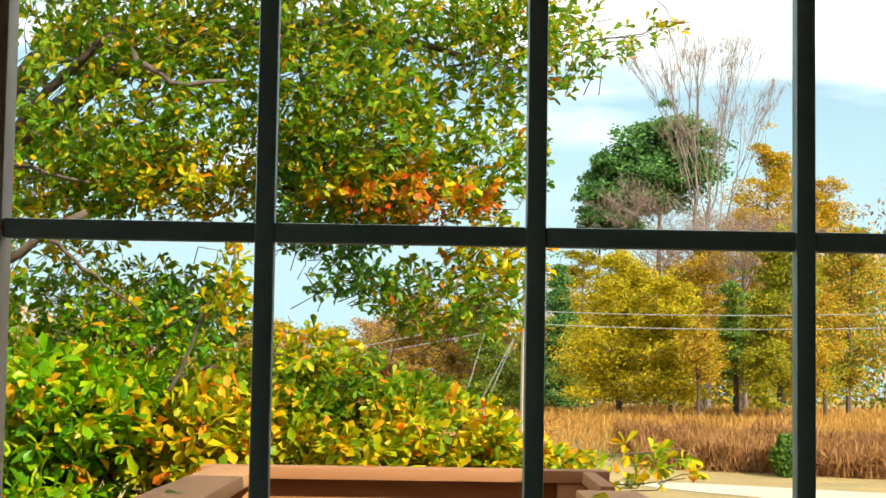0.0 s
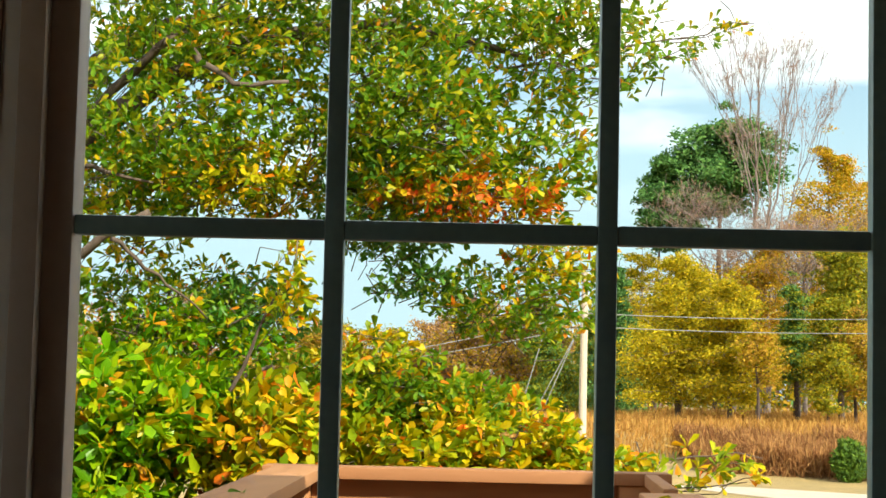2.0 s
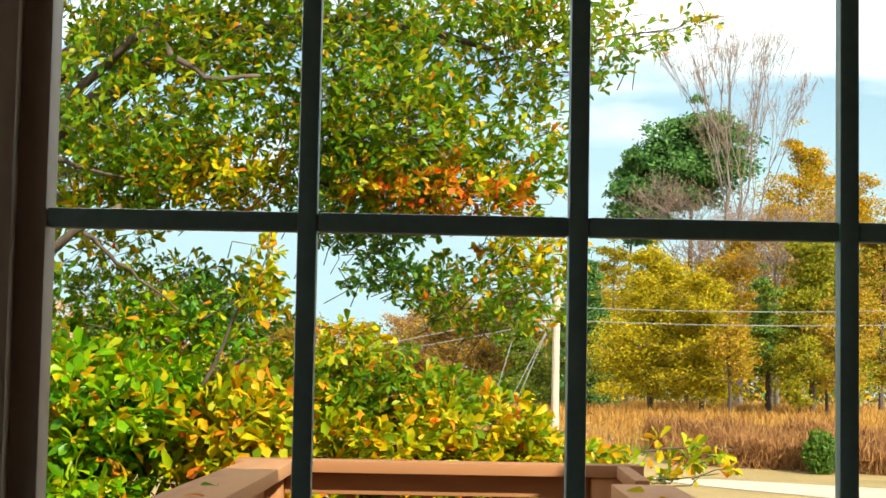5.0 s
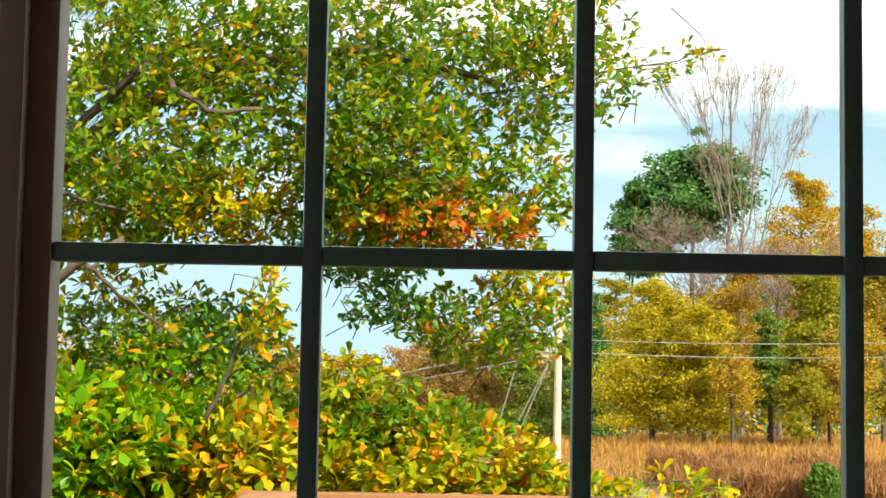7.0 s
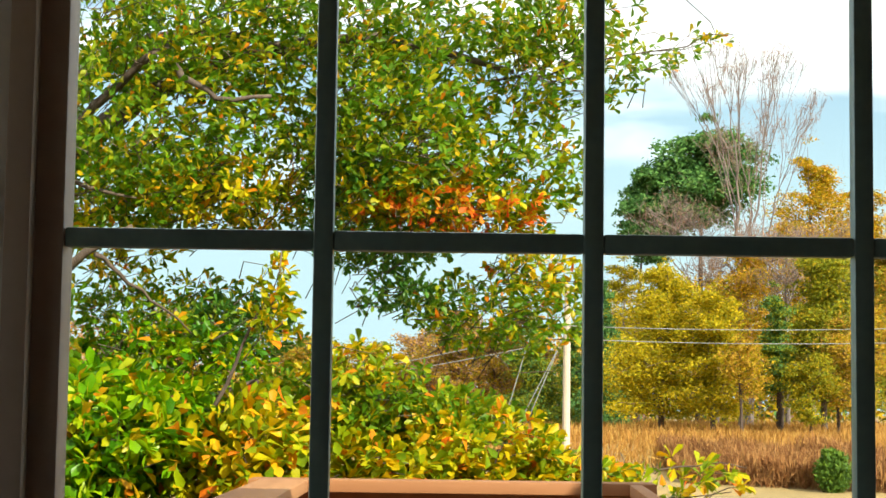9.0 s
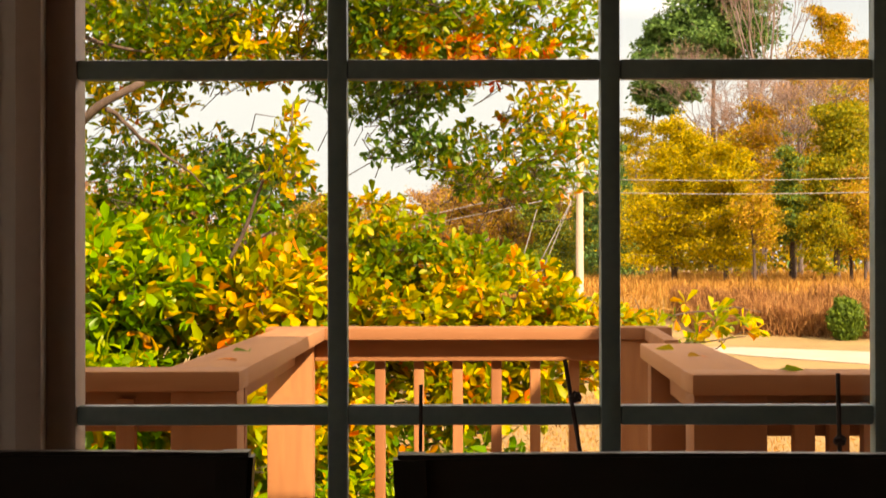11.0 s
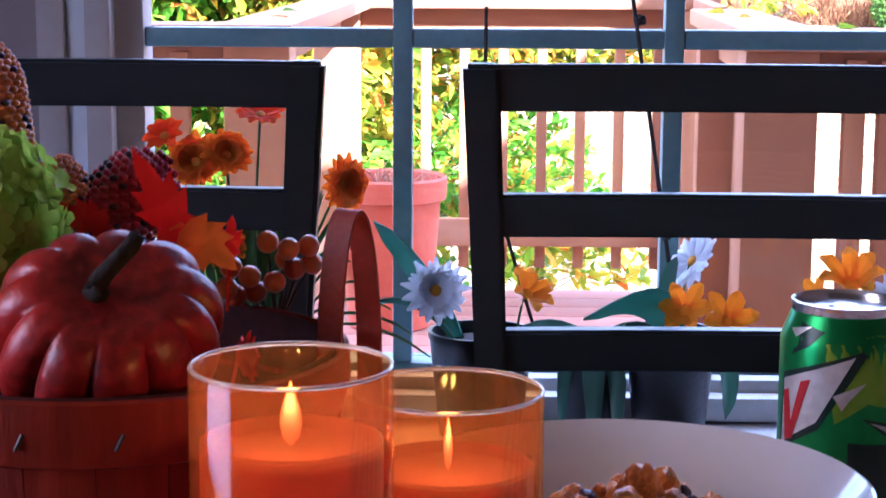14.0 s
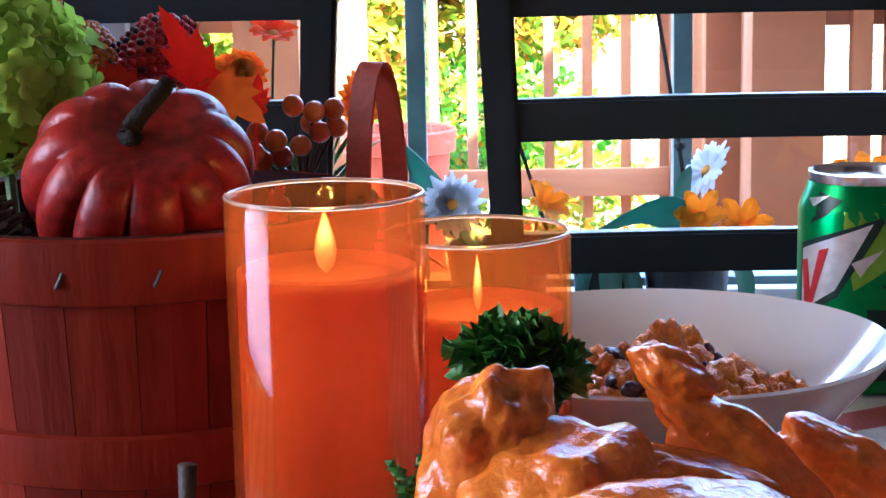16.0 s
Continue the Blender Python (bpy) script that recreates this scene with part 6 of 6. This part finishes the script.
def ribbon(pts, width, fold=0.15, tip=0.1, side=None, thick=0.0007):
    """A blade along pts, widest past the middle, folded along its rib, with a little thickness."""
    bm = bmesh.new()
    pts = [Vector(p) for p in pts]
    n = len(pts) - 1
    top, bot = [], []
    for i, p in enumerate(pts):
        d = (pts[min(i + 1, n)] - pts[max(i - 1, 0)]).normalized()
        s = (Vector(side) if side else d.cross(Vector((0, 0, 1)))).normalized()
        u = s.cross(d).normalized()
        w = width * (0.35 + 0.65 * math.sin(math.pi * min(0.98, (i / n) * 0.85 + 0.12))) * (1 if i < n else tip)
        top.append([bm.verts.new(p + s * w * k * 0.5 + u * (fold * w * abs(k) + thick)) for k in (-1, -0.5, 0, 0.5, 1)])
        bot.append([bm.verts.new(p + s * w * k * 0.5 + u * (fold * w * abs(k) - thick)) for k in (-1, -0.5, 0, 0.5, 1)])
    for i in range(n):
        for j in range(4):
            bm.faces.new((top[i][j], top[i + 1][j], top[i + 1][j + 1], top[i][j + 1]))
            bm.faces.new((bot[i][j], bot[i][j + 1], bot[i + 1][j + 1], bot[i + 1][j]))
        bm.faces.new((top[i][0], bot[i][0], bot[i + 1][0], top[i + 1][0]))
        bm.faces.new((top[i][4], top[i + 1][4], bot[i + 1][4], bot[i][4]))
    bm.faces.new(top[0] + bot[0][::-1]), bm.faces.new(bot[n] + top[n][::-1])
    bmesh.ops.recalc_face_normals(bm, faces=bm.faces[:])
    return bm


def flower_pot(label, x, y, r, h):
    t = thing("flower_pot", label, "potted flowers", (x, y, SZ), group="flower pots on the sill")
    bm, rings = lathe([(r * 0.74, 0), (r * 0.78, 0.002), (r * 0.97, h - 0.008), (r, h - 0.006), (r, h), (r * 0.93, h), (r * 0.91, h - 0.014)], 40)
    cap(bm, rings[0], True)
    part("pot", bm, M_BLKPOT, t, "black glazed pot", smooth=40)
    bm, rings = lathe([(r * 0.92, h - 0.012), (r * 0.5, h - 0.008), (0.001, h - 0.008)], 24)
    cap(bm, rings[-1])
    part("soil", bm, M_SOIL, t)
    return t


def bloom(t, at, face, r, petals, m, centre_r, width, lift=0.25, layers=1, m_c=None, stem_from=None, seed=1):
    """A flower head under the pot t, facing a direction, on a stem; places are in the world."""
    o = t.location
    rng = random.Random(seed)
    c = part("flower_head", lump(centre_r, seed, 1, 1, 0.6, 0.1, 3), m_c or M_CENTRE, t, smooth=80)
    q = Vector(face).normalized().to_track_quat("Z", "Y")
    c.matrix_basis = Matrix.LocRotScale(Vector(at) - o, q, None)
    for ly in range(layers):
        for k in range(petals):
            a = 2 * math.pi * (k + 0.5 * ly) / petals + rng.uniform(-0.08, 0.08)
            L = r * (1 - 0.16 * ly) * rng.uniform(0.88, 1.08)
            up = lift * (1 + 0.9 * ly) + rng.uniform(-0.12, 0.12)
            d = Vector((math.cos(a), math.sin(a), 0))
            pts = [d * centre_r * 0.6, d * (centre_r * 0.6 + L * 0.35) + Vector((0, 0, up * L * 0.35)), d * L * 0.75 + Vector((0, 0, up * L * 0.62)), d * L + Vector((0, 0, up * L * 0.62))]
            bm = ribbon(pts, width * rng.uniform(0.85, 1.15), 0.12, 0.6, thick=0.0003)
            part("petal", bm, m, c)
    if stem_from:
        s, e = Vector(stem_from) - o, Vector(at) - o
        mid = (s + e) / 2 + Vector((rng.uniform(-0.006, 0.006), 0, 0.008))
        part("stem", tube(curve_points(s, mid, e - Vector(face).normalized() * 0.002, 6), 0.0014, 6), M_STALK, t)
    return c


def blade(t, pts, width, m=None, fold=0.15, side=None):
    o = t.location
    p3 = curve_points(Vector(pts[0]) - o, Vector(pts[1]) - o, Vector(pts[2]) - o, 8)
    return part("leaf", ribbon(p3, width, fold, 0.12, side), m or M_STRAP, t, smooth=60)


pa = flower_pot("black pot of white and yellow flowers with strap leaves", -0.052, -0.115, 0.049, 0.100)
bloom(pa, (-0.094, -0.125, 0.786), (0.1, -1, 0.25), 0.031, 17, M_PETW, 0.0065, 0.0085, 0.30, 3, stem_from=(-0.080, -0.115, 0.735), seed=2)
bloom(pa, (-0.010, -0.105, 0.780), (0.5, -0.5, 0.6), 0.027, 6, M_PETY, 0.006, 0.015, 0.7, 1, m_c=M_PETY, stem_from=(-0.02, -0.11, 0.735), seed=3)
blade(pa, ((-0.070, -0.11, 0.735), (-0.10, -0.10, 0.80), (-0.152, -0.10, 0.846)), 0.027, side=(0.45, -0.5, 0.75))
blade(pa, ((-0.075, -0.12, 0.738), (-0.115, -0.13, 0.80), (-0.166, -0.14, 0.770)), 0.010, side=(0.2, -0.7, 0.7))
blade(pa, ((-0.03, -0.12, 0.735), (0.005, -0.14, 0.775), (0.056, -0.15, 0.742)), 0.017, side=(0.1, -0.75, 0.6))
pb = flower_pot("black orchid pot with broad leaves and a tied stake", 0.125, -0.095, 0.043, 0.098)
bloom(pb, (0.146, -0.070, 0.806), (0.5, 0.25, -0.35), 0.033, 14, M_PETW, 0.006, 0.010, -0.15, 2, stem_from=(0.132, -0.09, 0.735), seed=4)
bloom(pb, (0.135, -0.125, 0.770), (-0.3, -0.8, 0.5), 0.026, 6, M_PETY, 0.006, 0.016, 0.5, 1, m_c=M_PETY, stem_from=(0.130, -0.10, 0.735), seed=5)
bloom(pb, (0.172, -0.125, 0.760), (0.4, -0.8, 0.5), 0.030, 6, M_PETY, 0.006, 0.017, 0.4, 1, m_c=M_PETY, stem_from=(0.140, -0.10, 0.735), seed=6)
blade(pb, ((0.125, -0.10, 0.738), (0.118, -0.11, 0.81), (0.042, -0.12, 0.760)), 0.042, side=(0.5, -0.5, 0.7))
blade(pb, ((0.118, -0.10, 0.738), (0.090, -0.13, 0.775), (0.048, -0.15, 0.748)), 0.022, side=(0.2, -0.8, 0.5))
blade(pb, ((0.122, -0.09, 0.738), (0.118, -0.08, 0.79), (0.130, -0.08, 0.812)), 0.016, M_STRAP, 0.1, (0.9, -0.4, 0))
blade(pb, ((0.155, -0.11, 0.738), (0.185, -0.13, 0.73), (0.172, -0.14, 0.672)), 0.018, side=(0.9, -0.3, 0))
o = pb.location
part("stake", tube([Vector((0.133, -0.085, 0.738)) - o, Vector((0.110, -0.06, 0.90)) - o, Vector((0.084, -0.045, 1.065)) - o], 0.0022, 6), M_STAKE, pb, "thin dark orchid stake")
part("clip", lump(0.0058, 4, 1, 1, 0.9, 0.4, 2), M_STAKE, pb).location = Vector((0.0935, -0.048, 1.030)) - o
part("clip", lump(0.0050, 5, 1, 1, 0.9, 0.4, 2), M_STAKE, pb).location = Vector((0.1205, -0.072, 0.83)) - o
pd = flower_pot("small black pot with drooping green strap leaves", 0.050, -0.075, 0.033, 0.085)
blade(pd, ((0.045, -0.08, 0.72), (0.020, -0.12, 0.74), (0.023, -0.135, 0.655)), 0.013, side=(0.9, -0.3, 0))
blade(pd, ((0.055, -0.08, 0.72), (0.050, -0.14, 0.75), (0.052, -0.15, 0.652)), 0.022, side=(1, 0, 0))
blade(pd, ((0.060, -0.08, 0.72), (0.078, -0.13, 0.74), (0.072, -0.145, 0.655)), 0.018, side=(1, -0.2, 0))
part("stake", tube([Vector((-0.050, -0.045, 0.70)) - pd.location + Vector((0.06, -0.02, 0)), Vector((-0.051, -0.05, 0.9)) - pd.location, Vector((-0.050, -0.05, 1.042)) - pd.location], 0.0020, 6), M_STAKE, pd, "thin dark stake")
pc = flower_pot("black pot of yellow and white flowers with broad leaves", 0.300, -0.100, 0.045, 0.098)
bloom(pc, (0.290, -0.10, 0.790), (-0.1, -0.6, 0.8), 0.032, 7, M_PETY, 0.007, 0.018, 1.1, 1, m_c=M_PETY, stem_from=(0.295, -0.10, 0.735), seed=7)
bloom(pc, (0.325, -0.11, 0.775), (0.4, -0.7, 0.3), 0.030, 14, M_PETW, 0.006, 0.009, 0.2, 2, stem_from=(0.305, -0.10, 0.735), seed=8)
bloom(pc, (0.256, -0.11, 0.784), (-0.5, -0.5, 0.2), 0.018, 5, M_PETY, 0.004, 0.012, 0.3, 1, m_c=M_PETY, stem_from=(0.285, -0.10, 0.735), seed=9)
blade(pc, ((0.300, -0.11, 0.735), (0.262, -0.15, 0.785), (0.214, -0.16, 0.748)), 0.034, side=(0.1, -0.6, 0.75))
o = pc.location
part("stake", tube([Vector((0.330, -0.095, 0.738)) - o, Vector((0.338, -0.055, 0.95)) - o, Vector((0.337, -0.05, 1.052)) - o], 0.0022, 6), M_STAKE, pc, "thin dark stake")
part("clip", lump(0.0058, 6, 1, 1, 0.9, 0.4, 2), M_STAKE, pc).location = Vector((0.338, -0.053, 0.990)) - o
part("clip", lump(0.0052, 7, 1, 1, 0.9, 0.4, 2), M_STAKE, pc).location = Vector((0.334, -0.080, 0.83)) - o
# orange flowers behind the other chair
pm = flower_pot("black pot crowded with orange and red artificial flowers", -0.265, -0.115, 0.060, 0.105)
for k, (x, z, r, m, n, face, ly) in enumerate(((-0.340, 0.926, 0.020, M_PETR, 9, (-0.2, -0.7, 0.7), 1), (-0.311, 0.903, 0.027, M_PETO, 16, (-0.1, -0.9, 0.4), 3), (-0.283, 0.910, 0.024, M_PETO, 14, (0.3, -0.8, 0.5), 3),
                                               (-0.253, 0.946, 0.022, M_PETR, 12, (0.1, -0.5, 0.9), 1), (-0.180, 0.884, 0.028, M_PETO, 18, (0.8, -0.7, 0.1), 3), (-0.292, 0.832, 0.028, M_PETO, 18, (0.2, -0.9, 0.3), 3),
                                               (-0.335, 0.850, 0.022, M_PETO, 14, (-0.3, -0.9, 0.3), 2))):
    bloom(pm, (x, -0.125 - 0.004 * (k % 3), z), face, r, n, m, 0.005, 0.0115, 0.35, ly, stem_from=(-0.265 + 0.3 * (x + 0.265), -0.115, 0.742), seed=10 + k)
rng = random.Random(31)
for k in range(46):
    x = rng.uniform(-0.05, 0.05)
    b = Vector((-0.265 + x * 0.6, -0.115 + rng.uniform(-0.03, 0.03), 0.742))
    e = b + Vector((x * 1.2 + rng.uniform(-0.04, 0.04), rng.uniform(-0.06, 0.03), rng.uniform(0.05, 0.15)))
    blade(pm, (b, (b + e) / 2 + Vector((0, 0, 0.03)), e), rng.uniform(0.005, 0.010), M_STALK, 0.2, (1, rng.uniform(-0.5, 0.5), 0.2))
for k in range(5):
    b = Vector((-0.230, -0.125, 0.742))
    e = Vector((-0.170 + 0.018 * k, -0.14, 0.815 - 0.022 * k))
    blade(pm, (b, (b + e) / 2 + Vector((0, 0, 0.04)), e), 0.004, M_STALK, 0.2, (0.3, -0.6, 0.6))
